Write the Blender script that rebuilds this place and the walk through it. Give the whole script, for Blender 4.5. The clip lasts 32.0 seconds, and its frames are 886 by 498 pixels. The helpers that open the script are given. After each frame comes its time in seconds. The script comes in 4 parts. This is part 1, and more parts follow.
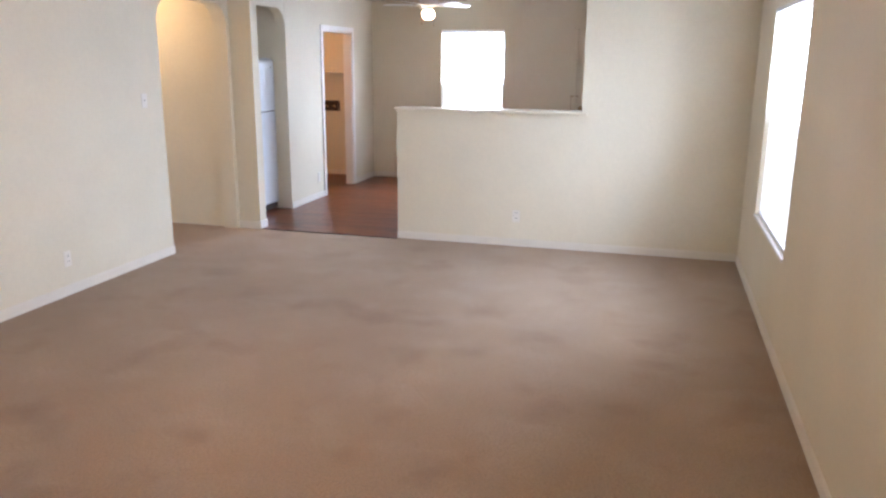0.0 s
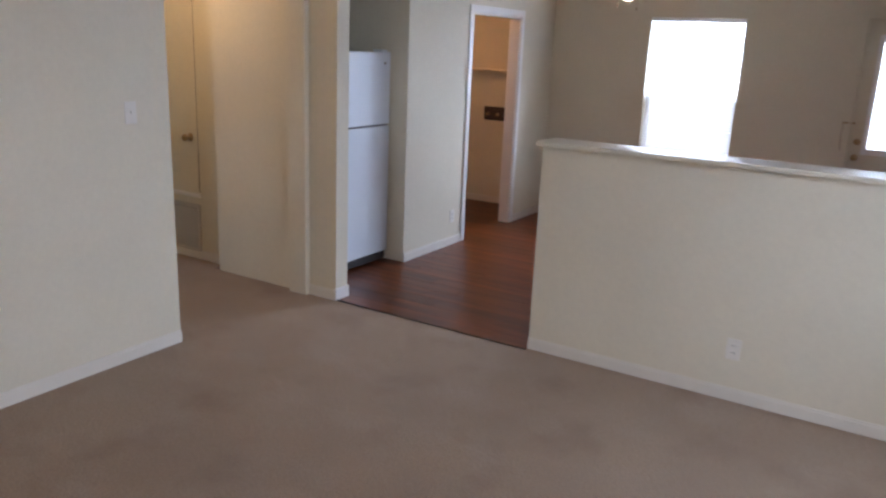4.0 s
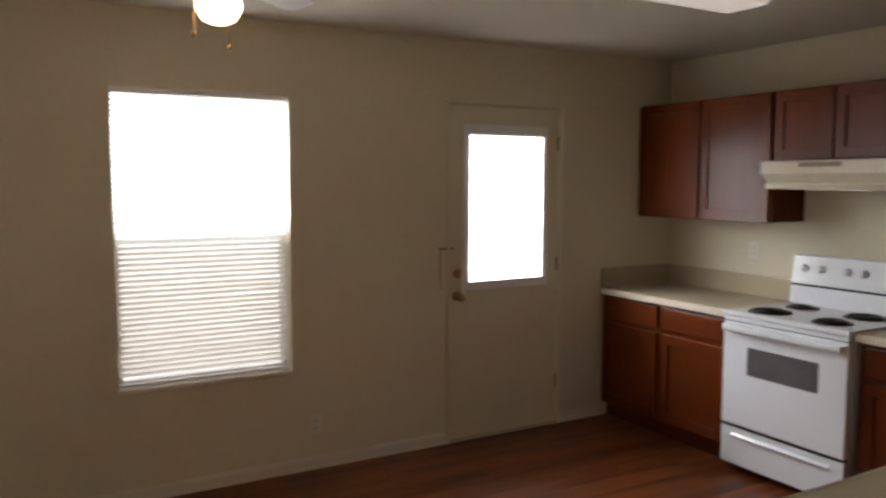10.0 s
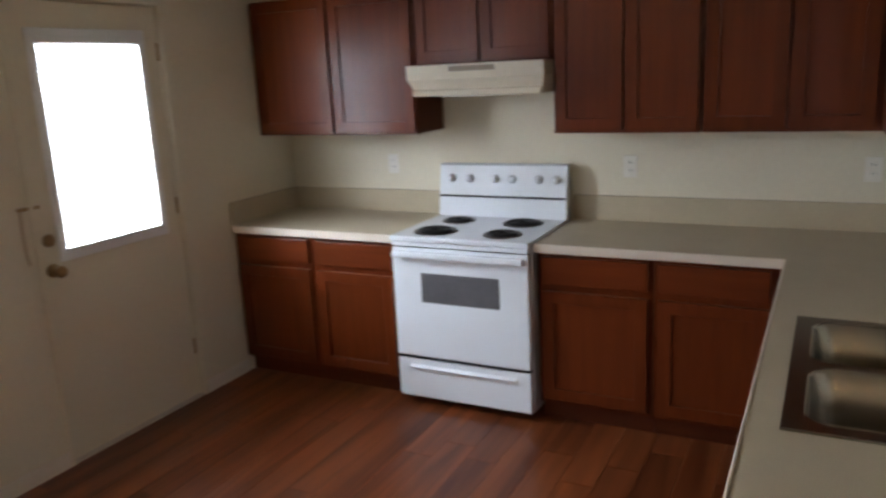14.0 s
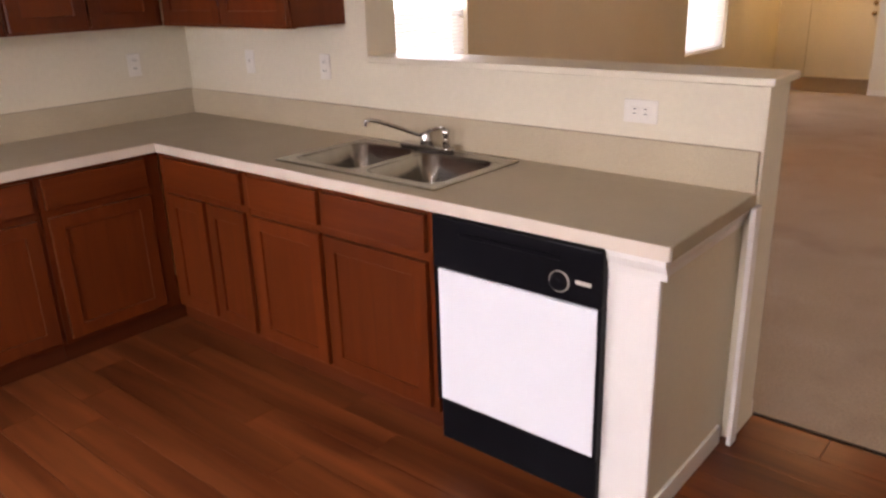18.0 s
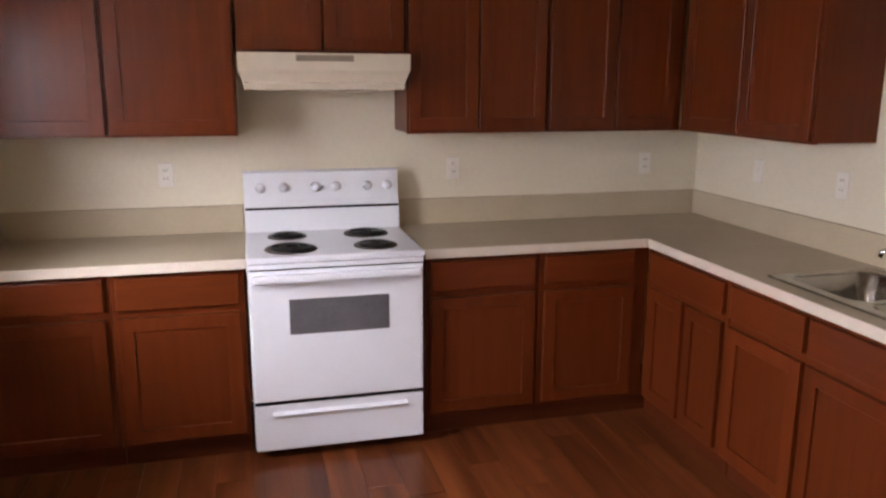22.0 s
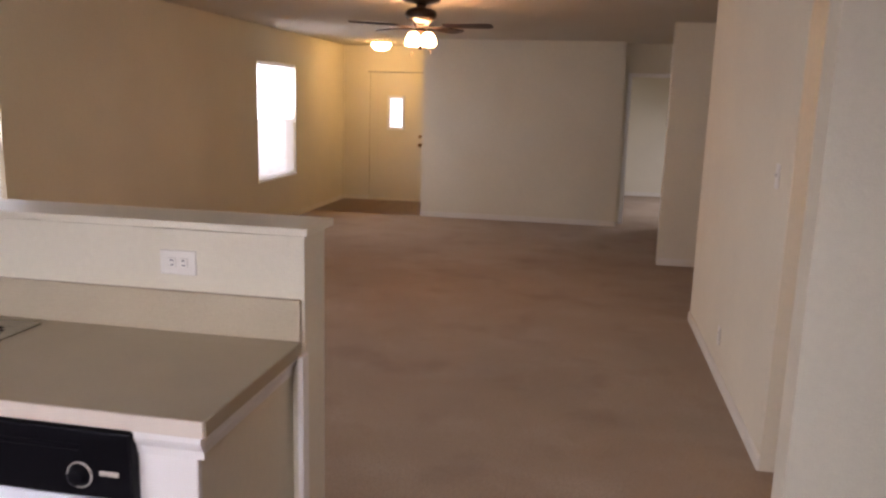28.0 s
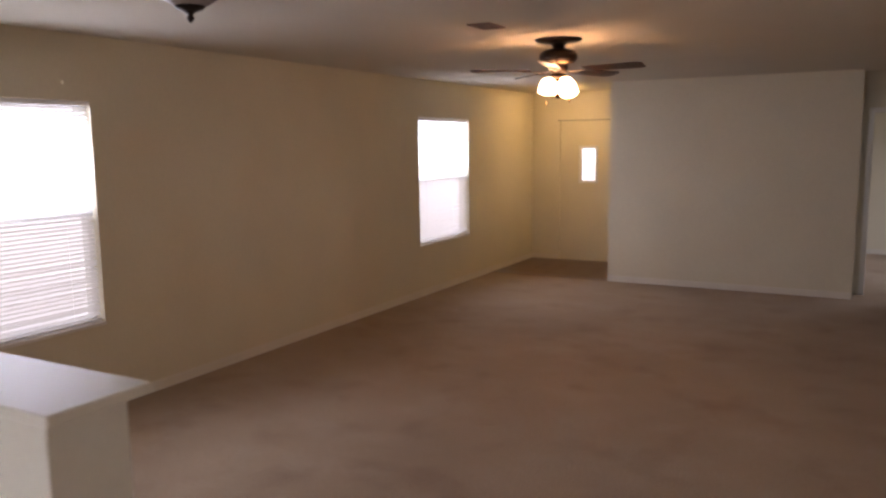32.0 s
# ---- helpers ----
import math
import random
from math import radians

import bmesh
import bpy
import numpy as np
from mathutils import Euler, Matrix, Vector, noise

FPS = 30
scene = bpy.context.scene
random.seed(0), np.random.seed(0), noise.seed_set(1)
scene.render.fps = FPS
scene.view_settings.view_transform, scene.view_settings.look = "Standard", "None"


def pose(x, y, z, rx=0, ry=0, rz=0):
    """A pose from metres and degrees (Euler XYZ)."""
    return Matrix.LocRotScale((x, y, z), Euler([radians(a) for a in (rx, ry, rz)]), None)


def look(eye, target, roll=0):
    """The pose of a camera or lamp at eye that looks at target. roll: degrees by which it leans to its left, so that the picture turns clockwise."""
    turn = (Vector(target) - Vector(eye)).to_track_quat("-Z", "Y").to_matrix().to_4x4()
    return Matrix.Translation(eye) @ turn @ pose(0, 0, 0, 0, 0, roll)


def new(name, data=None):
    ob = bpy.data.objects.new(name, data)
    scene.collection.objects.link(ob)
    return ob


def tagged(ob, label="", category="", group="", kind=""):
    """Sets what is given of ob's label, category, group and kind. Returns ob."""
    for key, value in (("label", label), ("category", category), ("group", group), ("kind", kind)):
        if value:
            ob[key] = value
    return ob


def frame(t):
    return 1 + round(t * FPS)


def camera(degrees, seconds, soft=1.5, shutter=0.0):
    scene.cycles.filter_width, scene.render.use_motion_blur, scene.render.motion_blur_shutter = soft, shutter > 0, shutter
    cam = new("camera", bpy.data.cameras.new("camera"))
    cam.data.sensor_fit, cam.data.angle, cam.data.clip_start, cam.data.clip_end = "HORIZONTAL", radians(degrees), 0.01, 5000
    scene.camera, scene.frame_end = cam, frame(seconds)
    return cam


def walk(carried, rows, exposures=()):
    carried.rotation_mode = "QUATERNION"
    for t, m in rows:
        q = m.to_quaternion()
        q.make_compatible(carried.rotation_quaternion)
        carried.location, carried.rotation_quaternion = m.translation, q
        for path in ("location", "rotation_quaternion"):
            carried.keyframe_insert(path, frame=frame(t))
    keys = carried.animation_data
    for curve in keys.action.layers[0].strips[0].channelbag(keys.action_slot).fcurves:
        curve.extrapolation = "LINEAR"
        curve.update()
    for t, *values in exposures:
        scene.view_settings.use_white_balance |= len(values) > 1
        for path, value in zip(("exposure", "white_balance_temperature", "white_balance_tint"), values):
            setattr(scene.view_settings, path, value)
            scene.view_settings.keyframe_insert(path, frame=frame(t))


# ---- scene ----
FOV = 60.00
cam = camera(FOV, 32.0, soft=2.5, shutter=0.5)
# seconds, eye, target, roll
PATH = [
    (0, (-0.754, -7.165, 1.715), (-1.270, -5.294, 1.234), 0.44),
    (0.5, (-0.709, -6.927, 1.639), (-1.285, -5.066, 1.190), 0.04),
    (1, (-0.730, -6.641, 1.669), (-1.362, -4.795, 1.232), 0.14),
    (1.5, (-0.776, -6.203, 1.693), (-1.471, -4.380, 1.250), 0.57),
    (2, (-0.753, -5.772, 1.664), (-1.528, -3.981, 1.224), 0.99),
    (2.5, (-0.814, -5.335, 1.665), (-1.654, -3.575, 1.222), 1.68),
    (3, (-0.917, -4.943, 1.655), (-1.823, -3.216, 1.210), 1.99),
    (3.5, (-1.065, -4.598, 1.706), (-2.024, -2.907, 1.234), 2.33),
    (4, (-1.341, -4.207, 1.780), (-2.341, -2.555, 1.261), 2.40),
    (4.5, (-1.586, -3.794, 1.754), (-2.652, -2.190, 1.214), 2.63),
    (6.5, (-2.642, -2.216, 1.741), (-3.823, -0.722, 1.129), -1.57),
    (7, (-3.072, -1.966, 1.706), (-4.137, -0.370, 1.140), -0.45),
    (7.5, (-3.510, -1.520, 1.691), (-4.415, 0.200, 1.222), -1.87),
    (8, (-3.744, -1.208, 1.677), (-4.408, 0.642, 1.308), -1.92),
    (8.5, (-3.920, -0.884, 1.698), (-4.226, 1.069, 1.393), -0.96),
    (9, (-4.097, -0.832, 1.725), (-3.928, 1.146, 1.481), 0.52),
    (9.5, (-4.304, -0.410, 1.832), (-3.588, 1.442, 1.590), 0.85),
    (10, (-4.211, -0.467, 1.648), (-3.232, 1.268, 1.471), 0.09),
    (10.5, (-4.349, -0.372, 1.692), (-3.150, 1.214, 1.469), 0.66),
    (11, (-4.314, -0.333, 1.684), (-3.036, 1.185, 1.433), 0.76),
    (11.5, (-4.347, -0.314, 1.707), (-2.993, 1.129, 1.417), 1.15),
    (12, (-4.365, -0.308, 1.731), (-2.949, 1.064, 1.390), 0.89),
    (12.5, (-4.354, -0.254, 1.727), (-2.897, 1.061, 1.342), -0.07),
    (13, (-4.200, -0.122, 1.687), (-2.731, 1.174, 1.286), -1.27),
    (13.5, (-3.992, 0.169, 1.725), (-2.436, 1.349, 1.293), -3.06),
    (14, (-4.006, 0.504, 1.734), (-2.274, 1.395, 1.281), -2.78),
    (14.5, (-4.001, 0.766, 1.698), (-2.128, 1.280, 1.220), -1.96),
    (15, (-4.024, 1.022, 1.666), (-2.090, 1.087, 1.162), -1.26),
    (15.5, (-4.220, 1.321, 1.696), (-2.336, 0.913, 1.164), -0.77),
    (17.5, (-3.916, 2.346, 1.575), (-2.652, 0.937, 0.930), -1.38),
    (18, (-3.896, 2.439, 1.585), (-2.671, 1.006, 0.918), -1.79),
    (18.5, (-3.881, 2.566, 1.681), (-2.654, 1.150, 0.984), -1.14),
    (19, (-3.881, 2.648, 1.738), (-2.526, 1.350, 1.047), -1.66),
    (19.5, (-3.920, 2.569, 1.638), (-2.305, 1.544, 1.054), -1.92),
    (20, (-3.940, 2.460, 1.596), (-2.137, 1.764, 1.082), -2.21),
    (20.5, (-3.865, 2.481, 1.628), (-1.997, 1.966, 1.133), -0.93),
    (21, (-3.876, 2.465, 1.647), (-1.987, 2.008, 1.173), -0.05),
    (21.5, (-3.880, 2.525, 1.641), (-1.995, 2.025, 1.196), 0.49),
    (22, (-3.894, 2.493, 1.640), (-2.001, 2.007, 1.215), 0.21),
    (22.5, (-3.900, 2.469, 1.617), (-2.004, 1.971, 1.218), -0.32),
    (23, (-3.967, 2.428, 1.560), (-2.089, 1.841, 1.203), -1.19),
    (23.5, (-3.956, 2.479, 1.567), (-2.161, 1.672, 1.208), -1.53),
    (24, (-3.893, 2.631, 1.677), (-2.286, 1.516, 1.260), -0.92),
    (24.5, (-3.897, 2.711, 1.718), (-2.472, 1.373, 1.292), -0.35),
    (25, (-3.858, 2.574, 1.681), (-2.612, 1.069, 1.252), 0.05),
    (25.5, (-3.874, 2.511, 1.688), (-2.826, 0.864, 1.253), -0.86),
    (26, (-3.926, 2.528, 1.716), (-3.104, 0.757, 1.282), -0.63),
    (26.5, (-3.996, 2.636, 1.810), (-3.400, 0.778, 1.373), 1.82),
    (28.5, (-3.971, 2.048, 1.639), (-3.630, 0.111, 1.275), 1.42),
    (29, (-4.051, 1.981, 1.676), (-3.638, 0.055, 1.330), 0.78),
    (29.5, (-4.233, 1.865, 1.746), (-3.707, -0.035, 1.409), 0.25),
    (30, (-4.290, 1.541, 1.760), (-3.657, -0.330, 1.451), 0.30),
    (30.5, (-4.354, 1.315, 1.794), (-3.615, -0.521, 1.506), -0.34),
    (31, (-4.436, 1.120, 1.819), (-3.605, -0.679, 1.547), -0.53),
    (31.5, (-4.441, 1.134, 1.801), (-3.562, -0.641, 1.530), -0.37),
    (32, (-4.495, 0.866, 1.775), (-3.537, -0.868, 1.502), -0.74),
]
EXPOSURES = [
    (0, 0.22, 5700, 22), (1, -0.08, 5700, 22), (2, -0.33, 5650, 22), (4, -0.66, 5650, 23), (6.5, -0.68, 5850, 25), (7, -0.72, 6400, 28),
    (8, -1.2, 7200, 27), (9, -1.0, 7250, 24), (10, -1.26, 7500, 20), (11, -1.32, 7600, 19), (12, -1.27, 7350, 18), (13, -0.9, 6700, 17),
    (14, -0.85, 6500, 17), (15, -0.55, 6900, 26), (17.5, -0.5, 7800, 37), (18, -0.5, 7800, 37), (19, -0.8, 7800, 37), (20, -0.4, 7700, 37),
    (21, -0.58, 7400, 32), (22, -0.66, 7300, 32), (24, -0.48, 7600, 34), (25, -0.72, 7800, 37), (26.5, -0.7, 7600, 37), (29, -0.98, 6750, 34),
    (32, -1.12, 6750, 34),
]
walk(cam, [(t, look(e, g, r)) for t, e, g, r in PATH], EXPOSURES)

# ---- plan, in metres: x = 0 is the window wall, y = 0 the kitchen face of the half wall ----
H = 2.50            # ceiling
YF = 3.62           # far kitchen wall
XP = -4.81          # utility-room wall
XL = -4.86          # living-room side wall
YB = -8.64          # wall beside the entry
YD = -10.13         # front-door wall
PASS = -1.41        # edge of the pass-through
PEN = -3.140        # free end of the half wall
CAP = 1.268         # top of the half wall
CT = 0.912          # counter top
RL, RR = 2.51, 1.75 # range sides
UB, UT = 1.405, 2.17 # upper cabinets
WB, WT = 0.60, 2.08 # window sill and head

# ---- world and light ----
world = bpy.data.worlds.new("world")
scene.world = world
world.use_nodes = True
wn = world.node_tree.nodes
wl = world.node_tree.links
sky = wn.new("ShaderNodeTexSky")
sky.sky_type, sky.sun_disc, sky.sun_elevation, sky.sun_rotation = "NISHITA", False, radians(58), radians(-35)
wl.new(sky.outputs[0], wn["Background"].inputs[0])
wn["Background"].inputs[1].default_value = 0.15
sun = new("sun", bpy.data.lights.new("sun", "SUN"))
sun.data.energy, sun.data.angle, sun.data.color = 3.0, radians(0.5), (1.0, 0.95, 0.87)
sun.matrix_world = look((-4, -2, 20), (0, 0, 0))


def area_lamp(name, m, sx, sy, watts, colour, spread=135):
    ob = new(name, bpy.data.lights.new(name, "AREA"))
    ob.data.shape, ob.data.size, ob.data.size_y, ob.data.energy, ob.data.color = "RECTANGLE", sx, sy, watts, colour
    ob.data.spread = radians(spread)
    ob.matrix_world = m
    return ob


def bulb(name, p, watts, colour, radius=0.06):
    ob = new(name, bpy.data.lights.new(name, "POINT"))
    ob.data.energy, ob.data.color, ob.data.shadow_soft_size = watts, colour, radius
    ob.location = p
    return ob


DAY = (0.75, 0.89, 1.0)
WARM = (1.0, 0.66, 0.30)
# daylight standing in the window openings, outside the glass
area_lamp("daylight_kitchen_window", look((-3.32, YF + 0.055, 1.715), (-3.32, 0, 1.45)), 0.88, 0.74, 122, DAY)
area_lamp("daylight_back_door", look((-1.43, YF + 0.09, 1.48), (-1.43, 0, 1.3)), 0.56, 0.94, 135, DAY, 165)
area_lamp("daylight_living_window", look((0.055, -1.79, 1.69), (-4, -1.79, 1.3)), 1.40, 0.74, 92, DAY)
area_lamp("daylight_front_window", look((0.055, -7.36, 1.69), (-4, -7.36, 1.35)), 1.245, 0.74, 55, DAY)
area_lamp("daylight_bedroom", look((-7.05, -11.0, 1.6), (-4.9, -10.4, 0)), 1.1, 1.2, 80, DAY)
area_lamp("daylight_hall_room", look((-9.25, -1.4, 1.5), (-6, -1.0, 1.1)), 1.2, 1.3, 60, DAY)
# lamps of the place
bulb("bulb_hall", (-5.9, -0.75, 2.36), 20, WARM)
bulb("bulb_utility", (-5.6, 2.2, 2.36), 26, (1.0, 0.52, 0.22))


# ---- materials ----
def material(name, colour, rough=0.6, metal=0.0, spots=0.0, spot_scale=3.0, grain=0.0, grain_scale=90.0, bump=0.0, bump_scale=200.0, spec=0.5):
    """Plain surface with mottling at two scales and a fine relief, in metres."""
    m = bpy.data.materials.new(name)
    m.use_nodes = True
    n, l = m.node_tree.nodes, m.node_tree.links
    b = n["Principled BSDF"]
    b.inputs["Roughness"].default_value, b.inputs["Metallic"].default_value = rough, metal
    b.inputs["Specular IOR Level"].default_value = spec
    b.inputs["Base Color"].default_value = (*colour, 1)
    co = n.new("ShaderNodeTexCoord")
    last = None
    for amount, scale in ((spots, spot_scale), (grain, grain_scale)):
        if amount <= 0:
            continue
        t = n.new("ShaderNodeTexNoise")
        t.inputs["Scale"].default_value, t.inputs["Detail"].default_value = scale, 4
        l.new(co.outputs["Object"], t.inputs["Vector"])
        r = n.new("ShaderNodeMapRange")
        r.inputs["From Min"].default_value, r.inputs["From Max"].default_value = 0.3, 0.7
        r.inputs["To Min"].default_value, r.inputs["To Max"].default_value = 1 - amount, 1 + amount
        l.new(t.outputs["Fac"], r.inputs["Value"])
        mul = n.new("ShaderNodeVectorMath")
        mul.operation = "SCALE"
        if last is None:
            mul.inputs[0].default_value = colour
        else:
            l.new(last, mul.inputs[0])
        l.new(r.outputs[0], mul.inputs["Scale"])
        last = mul.outputs[0]
    if last is not None:
        l.new(last, b.inputs["Base Color"])
    if bump > 0:
        t = n.new("ShaderNodeTexNoise")
        t.inputs["Scale"].default_value, t.inputs["Detail"].default_value = bump_scale, 3
        l.new(co.outputs["Object"], t.inputs["Vector"])
        u = n.new("ShaderNodeBump")
        u.inputs["Strength"].default_value, u.inputs["Distance"].default_value = bump, 0.01
        l.new(t.outputs["Fac"], u.inputs["Height"])
        l.new(u.outputs[0], b.inputs["Normal"])
    return m


def wood(name, dark, light, axis, rough=0.4, stretch=14.0, vary=0.25, coat=0.0, relief=0.12):
    """Grained wood; the grain runs along the given axis, and each object differs a little."""
    m = bpy.data.materials.new(name)
    m.use_nodes = True
    n, l = m.node_tree.nodes, m.node_tree.links
    b = n["Principled BSDF"]
    b.inputs["Roughness"].default_value = rough
    b.inputs["Coat Weight"].default_value = coat
    b.inputs["Coat Roughness"].default_value = 0.25
    b.inputs["Specular IOR Level"].default_value = 0.22
    co, info = n.new("ShaderNodeTexCoord"), n.new("ShaderNodeObjectInfo")
    mp = n.new("ShaderNodeMapping")
    s = [stretch * 2.2] * 3
    s["xyz".index(axis)] = stretch * 0.16
    mp.inputs["Scale"].default_value = s
    l.new(co.outputs["Object"], mp.inputs["Vector"])
    shift = n.new("ShaderNodeVectorMath")
    shift.operation = "SCALE"
    shift.inputs[0].default_value = (37.0, 53.0, 71.0)
    l.new(info.outputs["Random"], shift.inputs["Scale"])
    l.new(shift.outputs[0], mp.inputs["Location"])
    t = n.new("ShaderNodeTexNoise")
    t.inputs["Scale"].default_value, t.inputs["Detail"].default_value, t.inputs["Distortion"].default_value = 1.0, 5, 0.6
    l.new(mp.outputs[0], t.inputs["Vector"])
    ramp = n.new("ShaderNodeValToRGB")
    ramp.color_ramp.elements[0].position, ramp.color_ramp.elements[0].color = 0.3, (*dark, 1)
    ramp.color_ramp.elements[1].position, ramp.color_ramp.elements[1].color = 0.72, (*light, 1)
    l.new(t.outputs["Fac"], ramp.inputs[0])
    r = n.new("ShaderNodeMapRange")
    r.inputs["To Min"].default_value, r.inputs["To Max"].default_value = 1 - vary, 1 + vary
    l.new(info.outputs["Random"], r.inputs["Value"])
    mul = n.new("ShaderNodeVectorMath")
    mul.operation = "SCALE"
    l.new(ramp.outputs[0], mul.inputs[0])
    l.new(r.outputs[0], mul.inputs["Scale"])
    l.new(mul.outputs[0], b.inputs["Base Color"])
    u = n.new("ShaderNodeBump")
    u.inputs["Strength"].default_value, u.inputs["Distance"].default_value = relief, 0.004
    l.new(t.outputs["Fac"], u.inputs["Height"])
    l.new(u.outputs[0], b.inputs["Normal"])
    return m


def glowing(name, colour, strength):
    m = bpy.data.materials.new(name)
    m.use_nodes = True
    b = m.node_tree.nodes["Principled BSDF"]
    b.inputs["Base Color"].default_value = (*colour, 1)
    b.inputs["Emission Color"].default_value, b.inputs["Emission Strength"].default_value = (*colour, 1), strength
    return m


PAINT = material("wall_paint", (0.69, 0.632, 0.492), 0.75, spots=0.035, spot_scale=1.3, grain=0.02, grain_scale=40, bump=0.16, bump_scale=110, spec=0.3)
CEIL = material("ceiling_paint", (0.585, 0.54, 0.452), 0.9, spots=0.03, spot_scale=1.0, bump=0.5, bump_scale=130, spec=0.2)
BASE = material("baseboard_paint", (0.71, 0.665, 0.575), 0.45, spots=0.03, spot_scale=4)
LEDGE = material("ledge_paint", (0.69, 0.632, 0.492), 0.42, spots=0.03, spot_scale=4, spec=0.5)
TRIM = material("trim_paint", (0.78, 0.75, 0.70), 0.38, spots=0.03, spot_scale=4)
LAMINATE = material("counter_laminate", (0.46, 0.385, 0.268), 0.5, spots=0.04, spot_scale=5, grain=0.10, grain_scale=420, spec=0.25)
EDGE = material("counter_edge", (0.64, 0.555, 0.455), 0.35, spots=0.04, spot_scale=8)
CHERRY = wood("cherry_cabinet", (0.090, 0.0158, 0.0037), (0.120, 0.0233, 0.0050), "z", 0.30, 12, 0.10, 0.0, 0.03)
CHERRY_X = wood("cherry_drawer_cross", (0.090, 0.0158, 0.0037), (0.120, 0.0233, 0.0050), "x", 0.30, 12, 0.10, 0.0, 0.03)
CHERRY_DARK = wood("cherry_toe_kick", (0.075, 0.0135, 0.0034), (0.10, 0.020, 0.0045), "x", 0.5, 12, 0.08)
PLANK = wood("floor_plank", (0.060, 0.0125, 0.0040), (0.185, 0.050, 0.0145), "x", 0.31, 5.0, 0.18, 0.10)
SUBFLOOR = material("floor_joint", (0.03, 0.012, 0.008), 0.8)
TILE = material("entry_tile", (0.095, 0.042, 0.020), 0.30, spots=0.18, spot_scale=4, grain=0.08, bump=0.06)
ENAMEL = material("white_enamel", (0.765, 0.79, 0.82), 0.22, spots=0.015, spot_scale=3)
FRIDGE = material("fridge_white", (0.705, 0.745, 0.785), 0.35, spots=0.02, spot_scale=4, bump=0.25, bump_scale=420)
ALMOND = material("hood_enamel", (0.74, 0.67, 0.53), 0.32, spots=0.04, spot_scale=6)
BLACK = material("black_plastic", (0.0055, 0.0055, 0.007), 0.30, spots=0.1, spot_scale=8, spec=0.06)
GREY = material("oven_glass", (0.115, 0.11, 0.115), 0.16, spots=0.08, spot_scale=9, grain=0.15, grain_scale=240)
COIL = material("burner_coil", (0.02, 0.019, 0.018), 0.5, metal=0.6, bump=0.2)
STEEL = material("stainless_steel", (0.34, 0.315, 0.28), 0.23, metal=1.0, spots=0.08, spot_scale=9, grain=0.06, grain_scale=200)
CHROME = material("chrome", (0.55, 0.54, 0.53), 0.16, metal=1.0, spots=0.03, spot_scale=20)
BRASS = material("aged_brass", (0.36, 0.24, 0.12), 0.30, metal=1.0, spots=0.12, spot_scale=40)
BRONZE = material("fan_bronze", (0.022, 0.011, 0.006), 0.35, metal=0.5, spots=0.15, spot_scale=20)
WALNUT = wood("fan_blade_wood", (0.02, 0.009, 0.005), (0.05, 0.022, 0.012), "x", 0.4, 10, 0.1)
PLATE = material("outlet_plate", (0.74, 0.70, 0.62), 0.35, spots=0.03, spot_scale=20)
SLOT = material("dark_slot", (0.03, 0.028, 0.025), 0.6, spots=0.05)
VINYL = material("window_vinyl", (0.80, 0.80, 0.79), 0.35, spots=0.02, spot_scale=6)
DARK_BOX = material("dark_metal_box", (0.045, 0.028, 0.02), 0.5, spots=0.1)
GRILLE = material("grille_metal", (0.50, 0.46, 0.39), 0.5, spots=0.05, spot_scale=8)
HOOD_SLOT = material("hood_slot", (0.30, 0.245, 0.18), 0.6, spots=0.08, spot_scale=20)
VENT = material("vent_enamel", (0.13, 0.075, 0.05), 0.55, spots=0.08, spot_scale=12)
BOWL = material("frosted_bowl", (0.26, 0.22, 0.20), 0.3, spots=0.12, spot_scale=9)
BULB_GLASS = glowing("lit_fan_glass", (1.0, 0.62, 0.29), 80.0)
GLOBE_GLASS = glowing("lit_globe_glass", (1.0, 0.72, 0.40), 22.0)
ENTRY_GLASS = glowing("lit_entry_glass", (1.0, 0.70, 0.26), 80.0)
TUBE = glowing("lit_tube_cover", (0.97, 0.98, 0.95), 0.95)
OUTDOORS = glowing("bright_outdoors", (0.88, 0.95, 1.0), 3.5)

BLIND = bpy.data.materials.new("blind_slat")
BLIND.use_nodes = True
_n, _l = BLIND.node_tree.nodes, BLIND.node_tree.links
_t = _n.new("ShaderNodeBsdfTranslucent")
_t.inputs[0].default_value = (0.9, 0.9, 0.88, 1)
_mix = _n.new("ShaderNodeMixShader")
_mix.inputs[0].default_value = 0.6
_n["Principled BSDF"].inputs["Base Color"].default_value = (0.82, 0.81, 0.78, 1)
_n["Principled BSDF"].inputs["Roughness"].default_value = 0.45
_l.new(_n["Principled BSDF"].outputs[0], _mix.inputs[1])
_l.new(_t.outputs[0], _mix.inputs[2])
_l.new(_mix.outputs[0], _n["Material Output"].inputs[0])

GLASS = bpy.data.materials.new("window_glass")
GLASS.use_nodes = True
_n, _l = GLASS.node_tree.nodes, GLASS.node_tree.links
_g = _n.new("ShaderNodeBsdfTransparent")
_s = _n.new("ShaderNodeBsdfGlossy")
_s.inputs["Roughness"].default_value = 0.02
_mix = _n.new("ShaderNodeMixShader")
_mix.inputs[0].default_value = 0.06
_l.new(_g.outputs[0], _mix.inputs[1])
_l.new(_s.outputs[0], _mix.inputs[2])
_l.new(_mix.outputs[0], _n["Material Output"].inputs[0])


